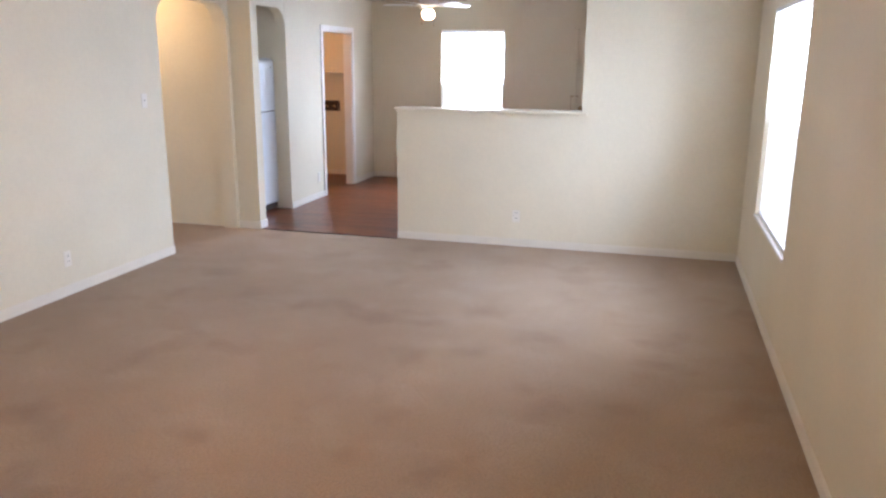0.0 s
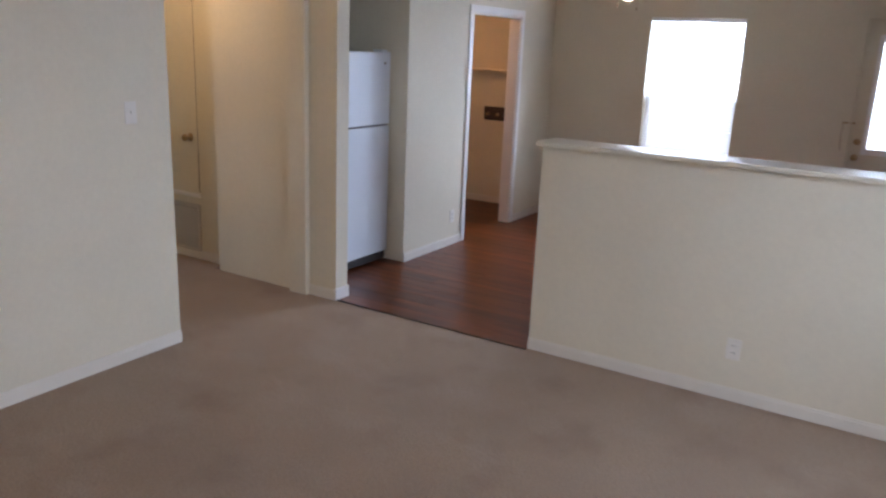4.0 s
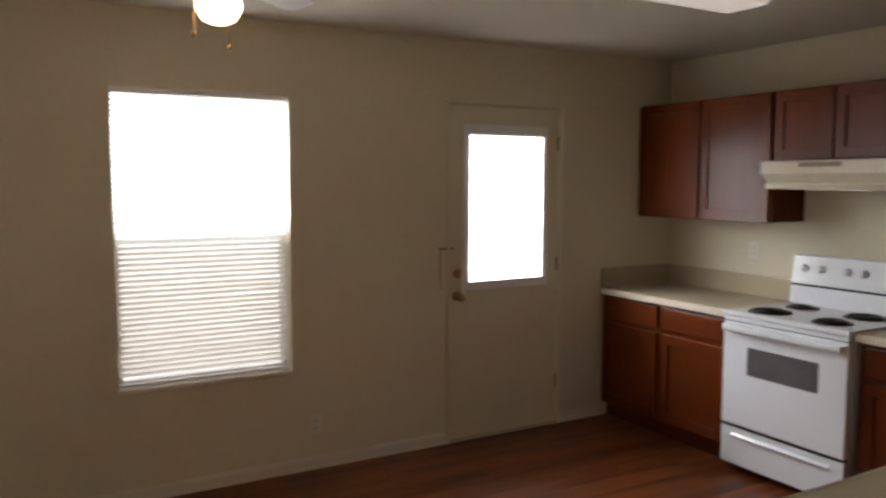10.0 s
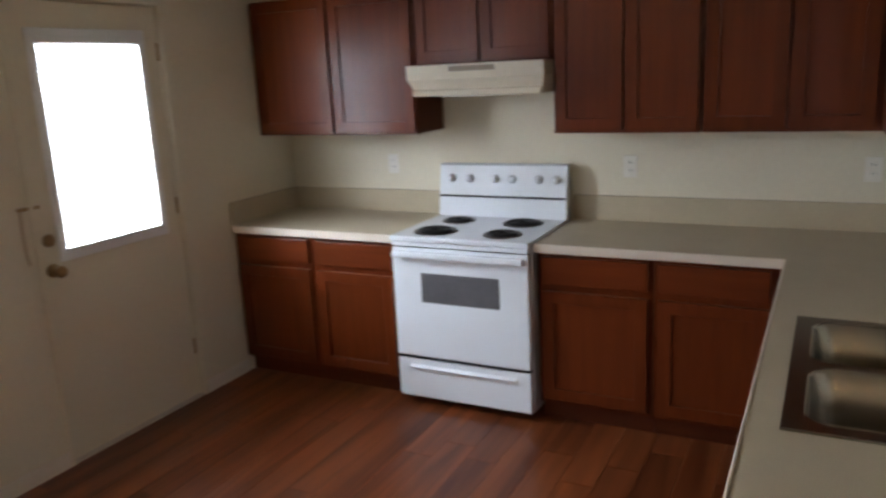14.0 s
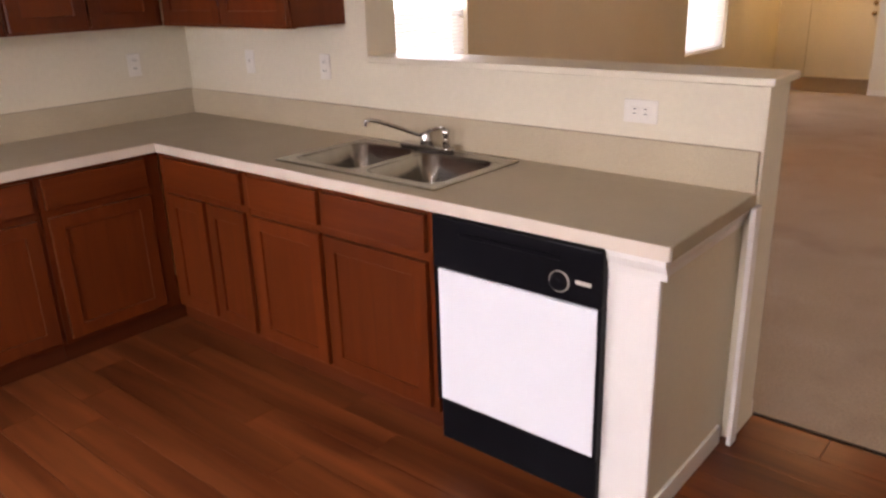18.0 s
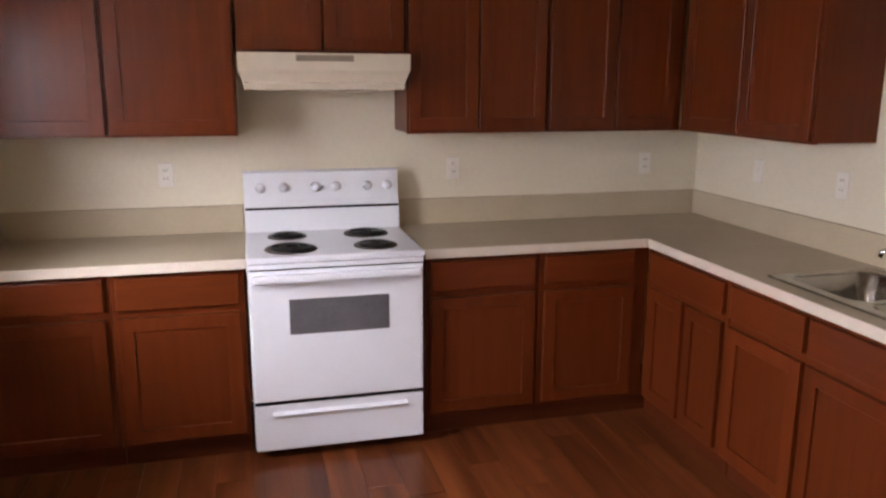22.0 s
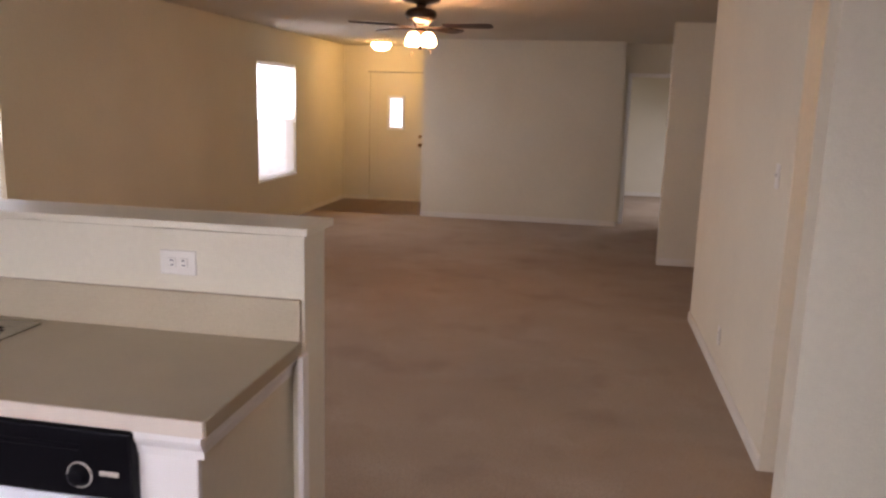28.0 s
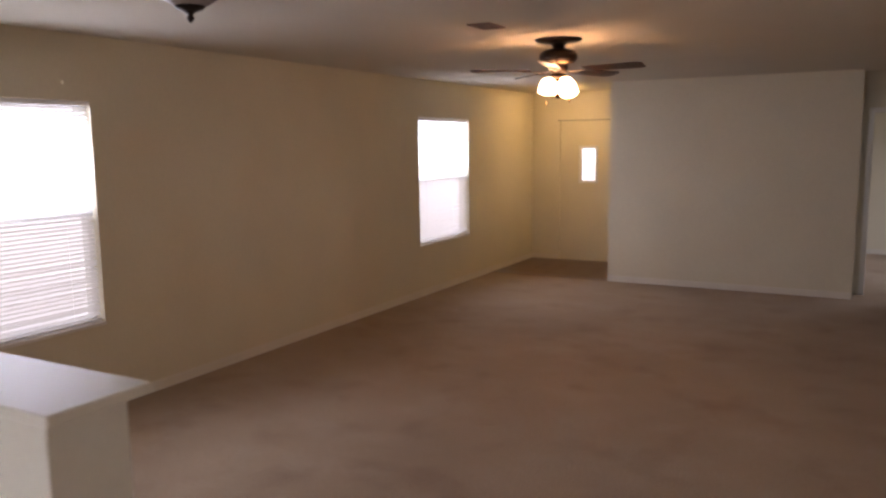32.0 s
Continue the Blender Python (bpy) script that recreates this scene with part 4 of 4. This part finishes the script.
knob_set(closet, 0.645, 0.455, -0.005, BRASS, False)
grille = thing("return_grille", (-6.83, -0.092, 0.06), "painted metal return-air grille low in the hallway wall", "grille")
part("grille_frame", ring(0, 0, 0.72, 0.39, 0.03, -0.012, 0.0), GRILLE, grille)
part("backing", boxes((0.02, -0.002, 0.02, 0.70, 0.0, 0.37)), SLOT, grille)
slat_me = mesh_from(prism([(-0.011, 0.0), (-0.010, 0.0015), (-0.002, 0.013), (-0.0025, 0.0115)], 0.03, 0.69, "x"), "slat", GRILLE)
for k in range(20):
    o = new("slat", slat_me)
    o.parent, o.location = grille, (0, 0, 0.032 + 0.0163 * k)


# ---- outlets and switches ----
def wall_plate(name, at, rz, label, category, w=0.072, h=0.116, kind="outlet", group="wall plates"):
    ob = thing(name, at, label, category, group, rz)
    part("plate", boxes((-w / 2, -0.006, -h / 2, w / 2, 0, h / 2), bevel=0.003), PLATE, ob)
    if kind == "outlet":
        for z in (-0.02, 0.02):
            s = part("socket", boxes((-0.016, -0.0085, z - 0.014, 0.016, -0.005, z + 0.014), bevel=0.002), PLATE, ob)
            part("slots", boxes((-0.009, -0.0092, z - 0.003, -0.006, -0.008, z + 0.008), (0.006, -0.0092, z - 0.003, 0.009, -0.008, z + 0.008)), SLOT, s)
    elif kind == "wide":
        for x in (-0.02, 0.02):
            s = part("socket", boxes((x - 0.014, -0.0085, -0.016, x + 0.014, -0.005, 0.016), bevel=0.002), PLATE, ob)
            part("slots", boxes((x - 0.006, -0.0092, -0.009, x + 0.005, -0.008, -0.006), (x - 0.006, -0.0092, 0.006, x + 0.005, -0.008, 0.009)), SLOT, s)
    else:
        part("toggle", boxes((-0.005, -0.016, -0.004, 0.005, -0.005, 0.014), bevel=0.002), PLATE, ob)
    return ob


wall_plate("wall_outlet", (-1.97, -0.1855, 0.29), 0, "ivory outlet low on the half wall facing the carpet", "outlet")
wall_plate("wall_outlet", (-2.72, 0.0005, 1.135), 180, "ivory outlet on the half wall above the worktop", "outlet", 0.125, 0.08, "wide")
for y in (2.87, 1.44, 0.33):
    wall_plate("wall_outlet", (-0.0005, y, 1.20), -90, "ivory outlet above the kitchen backsplash", "outlet")
wall_plate("wall_switch", (-0.56, 0.0005, 1.21), 180, "ivory switch above the sink backsplash", "switch", kind="switch")
wall_plate("wall_outlet", (-1.13, 0.0005, 1.21), 180, "ivory outlet above the sink backsplash", "outlet")
wall_plate("wall_outlet", (XP + 0.0005, 1.65, 0.265), 90, "ivory outlet low beside the utility doorway", "outlet")
wall_plate("wall_outlet", (-2.74, YF - 0.0005, 0.26), 0, "ivory outlet low under the dining window", "outlet")
wall_plate("wall_outlet", (XL + 0.0005, -2.65, 0.27), 90, "ivory outlet low on the living-room side wall", "outlet")
wall_plate("wall_switch", (XL + 0.0005, -1.61, 1.36), 90, "ivory switch near the hallway arch", "switch", kind="switch")

# ---- utility room ----
box = thing("washer_box", (-5.47, YF - 0.001, 1.02), "dark washer connection box on the utility-room wall", "utility box")
part("housing", boxes((-0.11, -0.035, -0.05, 0.11, 0, 0.06), bevel=0.004), DARK_BOX, box)
part("flange", boxes((-0.13, -0.008, -0.07, 0.13, 0, 0.08), bevel=0.002), DARK_BOX, box)
part("valve", lathe([(0.018, -0.035), (0.016, -0.06), (0.01, -0.065)], 12, "y", at=(-0.06, 0, 0.0)), BRASS, box, smooth=True)
part("valve", lathe([(0.018, -0.035), (0.016, -0.06), (0.01, -0.065)], 12, "y", at=(0.06, 0, 0.0)), BRASS, box, smooth=True)
shelf = thing("utility_shelf", (-5.75, YF - 0.001, 1.50), "painted shelf board on the utility-room wall", "shelf")
part("board", boxes((-0.90, -0.16, 0, 0.90, 0, 0.016), bevel=0.002), PAINT, shelf)
part("cleat", boxes((-0.90, -0.018, -0.045, 0.90, 0, 0), bevel=0.002), PAINT, shelf)


# ---- ceiling fans ----
def ceiling_fan(name, at, span, turn, label, body, blade, globes):
    ob = thing(name, at, label, "ceiling fan", "ceiling fans", turn)
    drop = 0.072 if globes > 1 else 0.0
    if globes > 1:
        part("canopy", lathe([(0.165, 0), (0.168, -0.010), (0.14, -0.022), (0.075, -0.032), (0.045, -0.042), (0.040, -0.075)], 32), body, ob, "wide flared dark canopy", smooth=True)
        motor = part("motor", lathe([(0.040, -0.070), (0.085, -0.074), (0.122, -0.088), (0.136, -0.112), (0.136, -0.138), (0.122, -0.160), (0.085, -0.172), (0.068, -0.186), (0.072, -0.205), (0.060, -0.226), (0.05, -0.244)], 32), body, ob, smooth=True)
        part("motor_band", lathe([(0.112, -0.163), (0.115, -0.168), (0.096, -0.175), (0.09, -0.171)], 32), BRASS, motor, "aged brass band", smooth=True)
    else:
        part("canopy", lathe([(0.085, 0), (0.085, -0.012), (0.07, -0.03), (0.05, -0.04)], 24), body, ob, smooth=True)
        part("motor", lathe([(0.05, -0.04), (0.06, -0.05), (0.10, -0.06), (0.115, -0.085), (0.115, -0.13), (0.10, -0.15), (0.075, -0.165), (0.05, -0.172)], 28), body, ob, smooth=True)
    for k in range(5):
        a = 2 * math.pi * k / 5
        arm = part("blade_arm", boxes((0.07, -0.016, -0.160, 0.20, 0.016, -0.153), (0.18, -0.035, -0.158, 0.26, 0.035, -0.152), bevel=0.002), body, ob)
        arm.location, arm.rotation_euler = (0, 0, -drop), (0, 0, a)
        out = []
        for q in range(13):
            u = q / 12
            out.append((0.2 + (span - 0.2) * u, 0.052 + 0.018 * u if q < 11 else 0.07 * (0.9 if q == 11 else 0.62)))
        outline = out + [(x, -y) for x, y in reversed(out)]
        bl = part("blade", prism(outline, -0.003, 0.003, "z"), blade, ob)
        bl.location, bl.rotation_euler = (0, 0, -0.145 - drop), (radians(-11), 0, a)
    part("light_fitter", lathe([(0.05, -0.172), (0.06, -0.18), (0.055, -0.205), (0.03, -0.21)], 20, at=(0, 0, -drop)), body, ob, smooth=True)
    if globes == 1:
        part("globe", lathe([(0.045, -0.20), (0.066, -0.218), (0.078, -0.25), (0.075, -0.275), (0.056, -0.305), (0.03, -0.318), (0.006, -0.322)], 28), GLOBE_GLASS, ob, "lit white glass globe", smooth=True)
    else:
        for k in range(globes):
            a = 2 * math.pi * k / globes + 0.5
            c, s = math.cos(a), math.sin(a)
            part("glass_shade", lathe([(0.022, 0.048), (0.034, 0.042), (0.054, 0.018), (0.067, -0.025), (0.070, -0.05), (0.052, -0.062), (0.01, -0.066)], 20, at=(0.090 * c, 0.090 * s, -0.25 - drop)), BULB_GLASS, ob, "lit frosted glass shade", smooth=True)
        part("finial", lathe([(0.035, -0.21), (0.03, -0.25), (0.015, -0.31), (0.02, -0.33), (0.005, -0.345)], 14, at=(0, 0, -drop)), body, ob, smooth=True)
    for x, y, z in ((0.085, 0.02, -0.37), (-0.075, 0.045, -0.35)):
        part("pull_chain", tube([(x, y, -0.20 - drop), (x, y, z - drop)], 0.0018, 5), BRASS, ob)
        part("chain_bob", lathe([(0.003, z), (0.007, z - 0.008), (0.006, z - 0.022), (0.002, z - 0.026)], 10, at=(x, y, -drop)), BRASS, ob, smooth=True)
    return ob


ceiling_fan("ceiling_fan", (-2.51, -4.47, H), 0.63, 31, "dark bronze five-blade ceiling fan with lit glass shades", BRONZE, WALNUT, 4)
ceiling_fan("ceiling_fan", (-3.56, 2.25, H), 0.56, 40, "white five-blade ceiling fan with a lit globe", VINYL, VINYL, 1)

entry_light = thing("entry_light", (-0.84, -9.32, H), "lit glass dome light on the entry ceiling", "ceiling light")
part("base", lathe([(0.15, 0), (0.15, -0.018), (0.14, -0.025)], 28), BRASS, entry_light, smooth=True)
part("dome", lathe([(0.145, -0.02), (0.15, -0.045), (0.13, -0.085), (0.09, -0.115), (0.04, -0.13), (0.006, -0.133)], 28), ENTRY_GLASS, entry_light, "lit frosted dome", smooth=True)
pend = thing("bowl_light", (-2.41, -1.12, H), "unlit glass bowl light with a dark finial on the ceiling", "ceiling light")
part("canopy", lathe([(0.075, 0), (0.075, -0.012), (0.05, -0.028)], 24), BRONZE, pend, smooth=True)
part("stem", lathe([(0.010, -0.02), (0.010, -0.12), (0.018, -0.13), (0.018, -0.14)], 14), BRONZE, pend, smooth=True)
part("bowl", lathe([(0.118, -0.165), (0.122, -0.17), (0.114, -0.195), (0.09, -0.222), (0.055, -0.243), (0.02, -0.252)], 32), BOWL, pend, "grey frosted glass bowl", smooth=True)
part("finial", lathe([(0.052, -0.2445), (0.046, -0.254), (0.024, -0.262), (0.009, -0.272), (0.014, -0.285), (0.004, -0.30)], 16), BRONZE, pend, smooth=True)
for k in range(3):
    a = 2 * math.pi * k / 3
    part("bowl_arm", tube([(0.015 * math.cos(a), 0.015 * math.sin(a), -0.06), (0.07 * math.cos(a), 0.07 * math.sin(a), -0.12), (0.118 * math.cos(a), 0.118 * math.sin(a), -0.167), (0.124 * math.cos(a), 0.124 * math.sin(a), -0.178)], 0.008, 8), BRONZE, pend, smooth=True)

tubelight = thing("tube_light", (-1.95, 1.89, H), "lit wraparound fluorescent light on the kitchen ceiling", "ceiling light")
part("housing", boxes((-0.61, -0.10, -0.03, 0.61, 0.10, 0), bevel=0.004), ENAMEL, tubelight)
part("lens", prism([(-0.13, -0.028), (-0.125, -0.075), (-0.10, -0.095), (0.10, -0.095), (0.125, -0.075), (0.13, -0.028)], -0.60, 0.60, "x"), TUBE, tubelight, "glowing acrylic lens")
for x in (-0.62, 0.60):
    part("end_cap", prism([(-0.135, -0.002), (-0.13, -0.08), (-0.103, -0.10), (0.103, -0.10), (0.13, -0.08), (0.135, -0.002)], x, x + 0.02, "x"), ENAMEL, tubelight)

for place, p in (("hallway", (-5.9, -0.75, H)), ("utility-room", (-5.6, 2.2, H))):
    holder = thing("lamp_holder", p, "plain white lamp holder on the " + place + " ceiling", "ceiling light")
    part("plate", lathe([(0.06, 0), (0.06, -0.012), (0.045, -0.02)], 24), VINYL, holder, smooth=True)
    part("socket", lathe([(0.024, -0.018), (0.022, -0.055), (0.016, -0.06)], 18), VINYL, holder, smooth=True)

vent = thing("ceiling_vent", (-2.36, -3.60, H), "small dark slatted vent in the living-room ceiling", "vent")
part("vent_frame", ring(-0.08, -0.12, 0.08, 0.12, 0.018, -0.008, 0.0, "xy", 0.002), VENT, vent)
part("backing", boxes((-0.064, -0.104, -0.002, 0.064, 0.104, -0.0005)), SLOT, vent)
for k in range(10):
    part("slat", boxes((-0.063, -0.098 + 0.02 * k, -0.007, 0.063, -0.090 + 0.02 * k, -0.002)), VENT, vent)

# ---- entry tiles and kitchen planks, last ----
tile_me = mesh_from(boxes((0.002, 0.002, -0.002, 0.303, 0.303, 0.004), bevel=0.0015), "tile", TILE)
for i in range(6):
    for j in range(5):
        if -1.65 + 0.305 * i + 0.303 < 0.2:
            cut = min(1.0, (0.0 - (-1.65 + 0.305 * i)) / 0.305 - 0.01)
            o = new("tile", tile_me)
            o.parent, o.location, o.scale = entry_floor, (-1.65 + 0.305 * i, YD + 0.2985 * j, 0), (cut, 0.977, 1)

rnd = random.Random(7)
PW, PL = 0.152, 1.22
shapes = {}
row, y = 0, -0.207
while y < YF - 0.01:
    y1 = min(y + PW, YF - 0.002)
    x = -6.68 + -rnd.random() * PL
    while x < -0.005:
        xa, xb = max(x, -6.68), min(x + PL, -0.003)
        if xb - xa > 0.02 and not (xb < XP - 0.9 and y < 0.95):
            key = (round(xb - xa, 2), round(y1 - y, 3))
            if key not in shapes:
                shapes[key] = mesh_from(boxes((0.0008, 0.0008, -0.006, key[0] - 0.0008, key[1] - 0.0008, 0.0), bevel=0.0004), "plank", PLANK)
            o = new("plank", shapes[key])
            o.parent = sub
            o.location = (xa, y, rnd.uniform(0.0004, 0.0007))
        x += PL
    y += PW
    row += 1
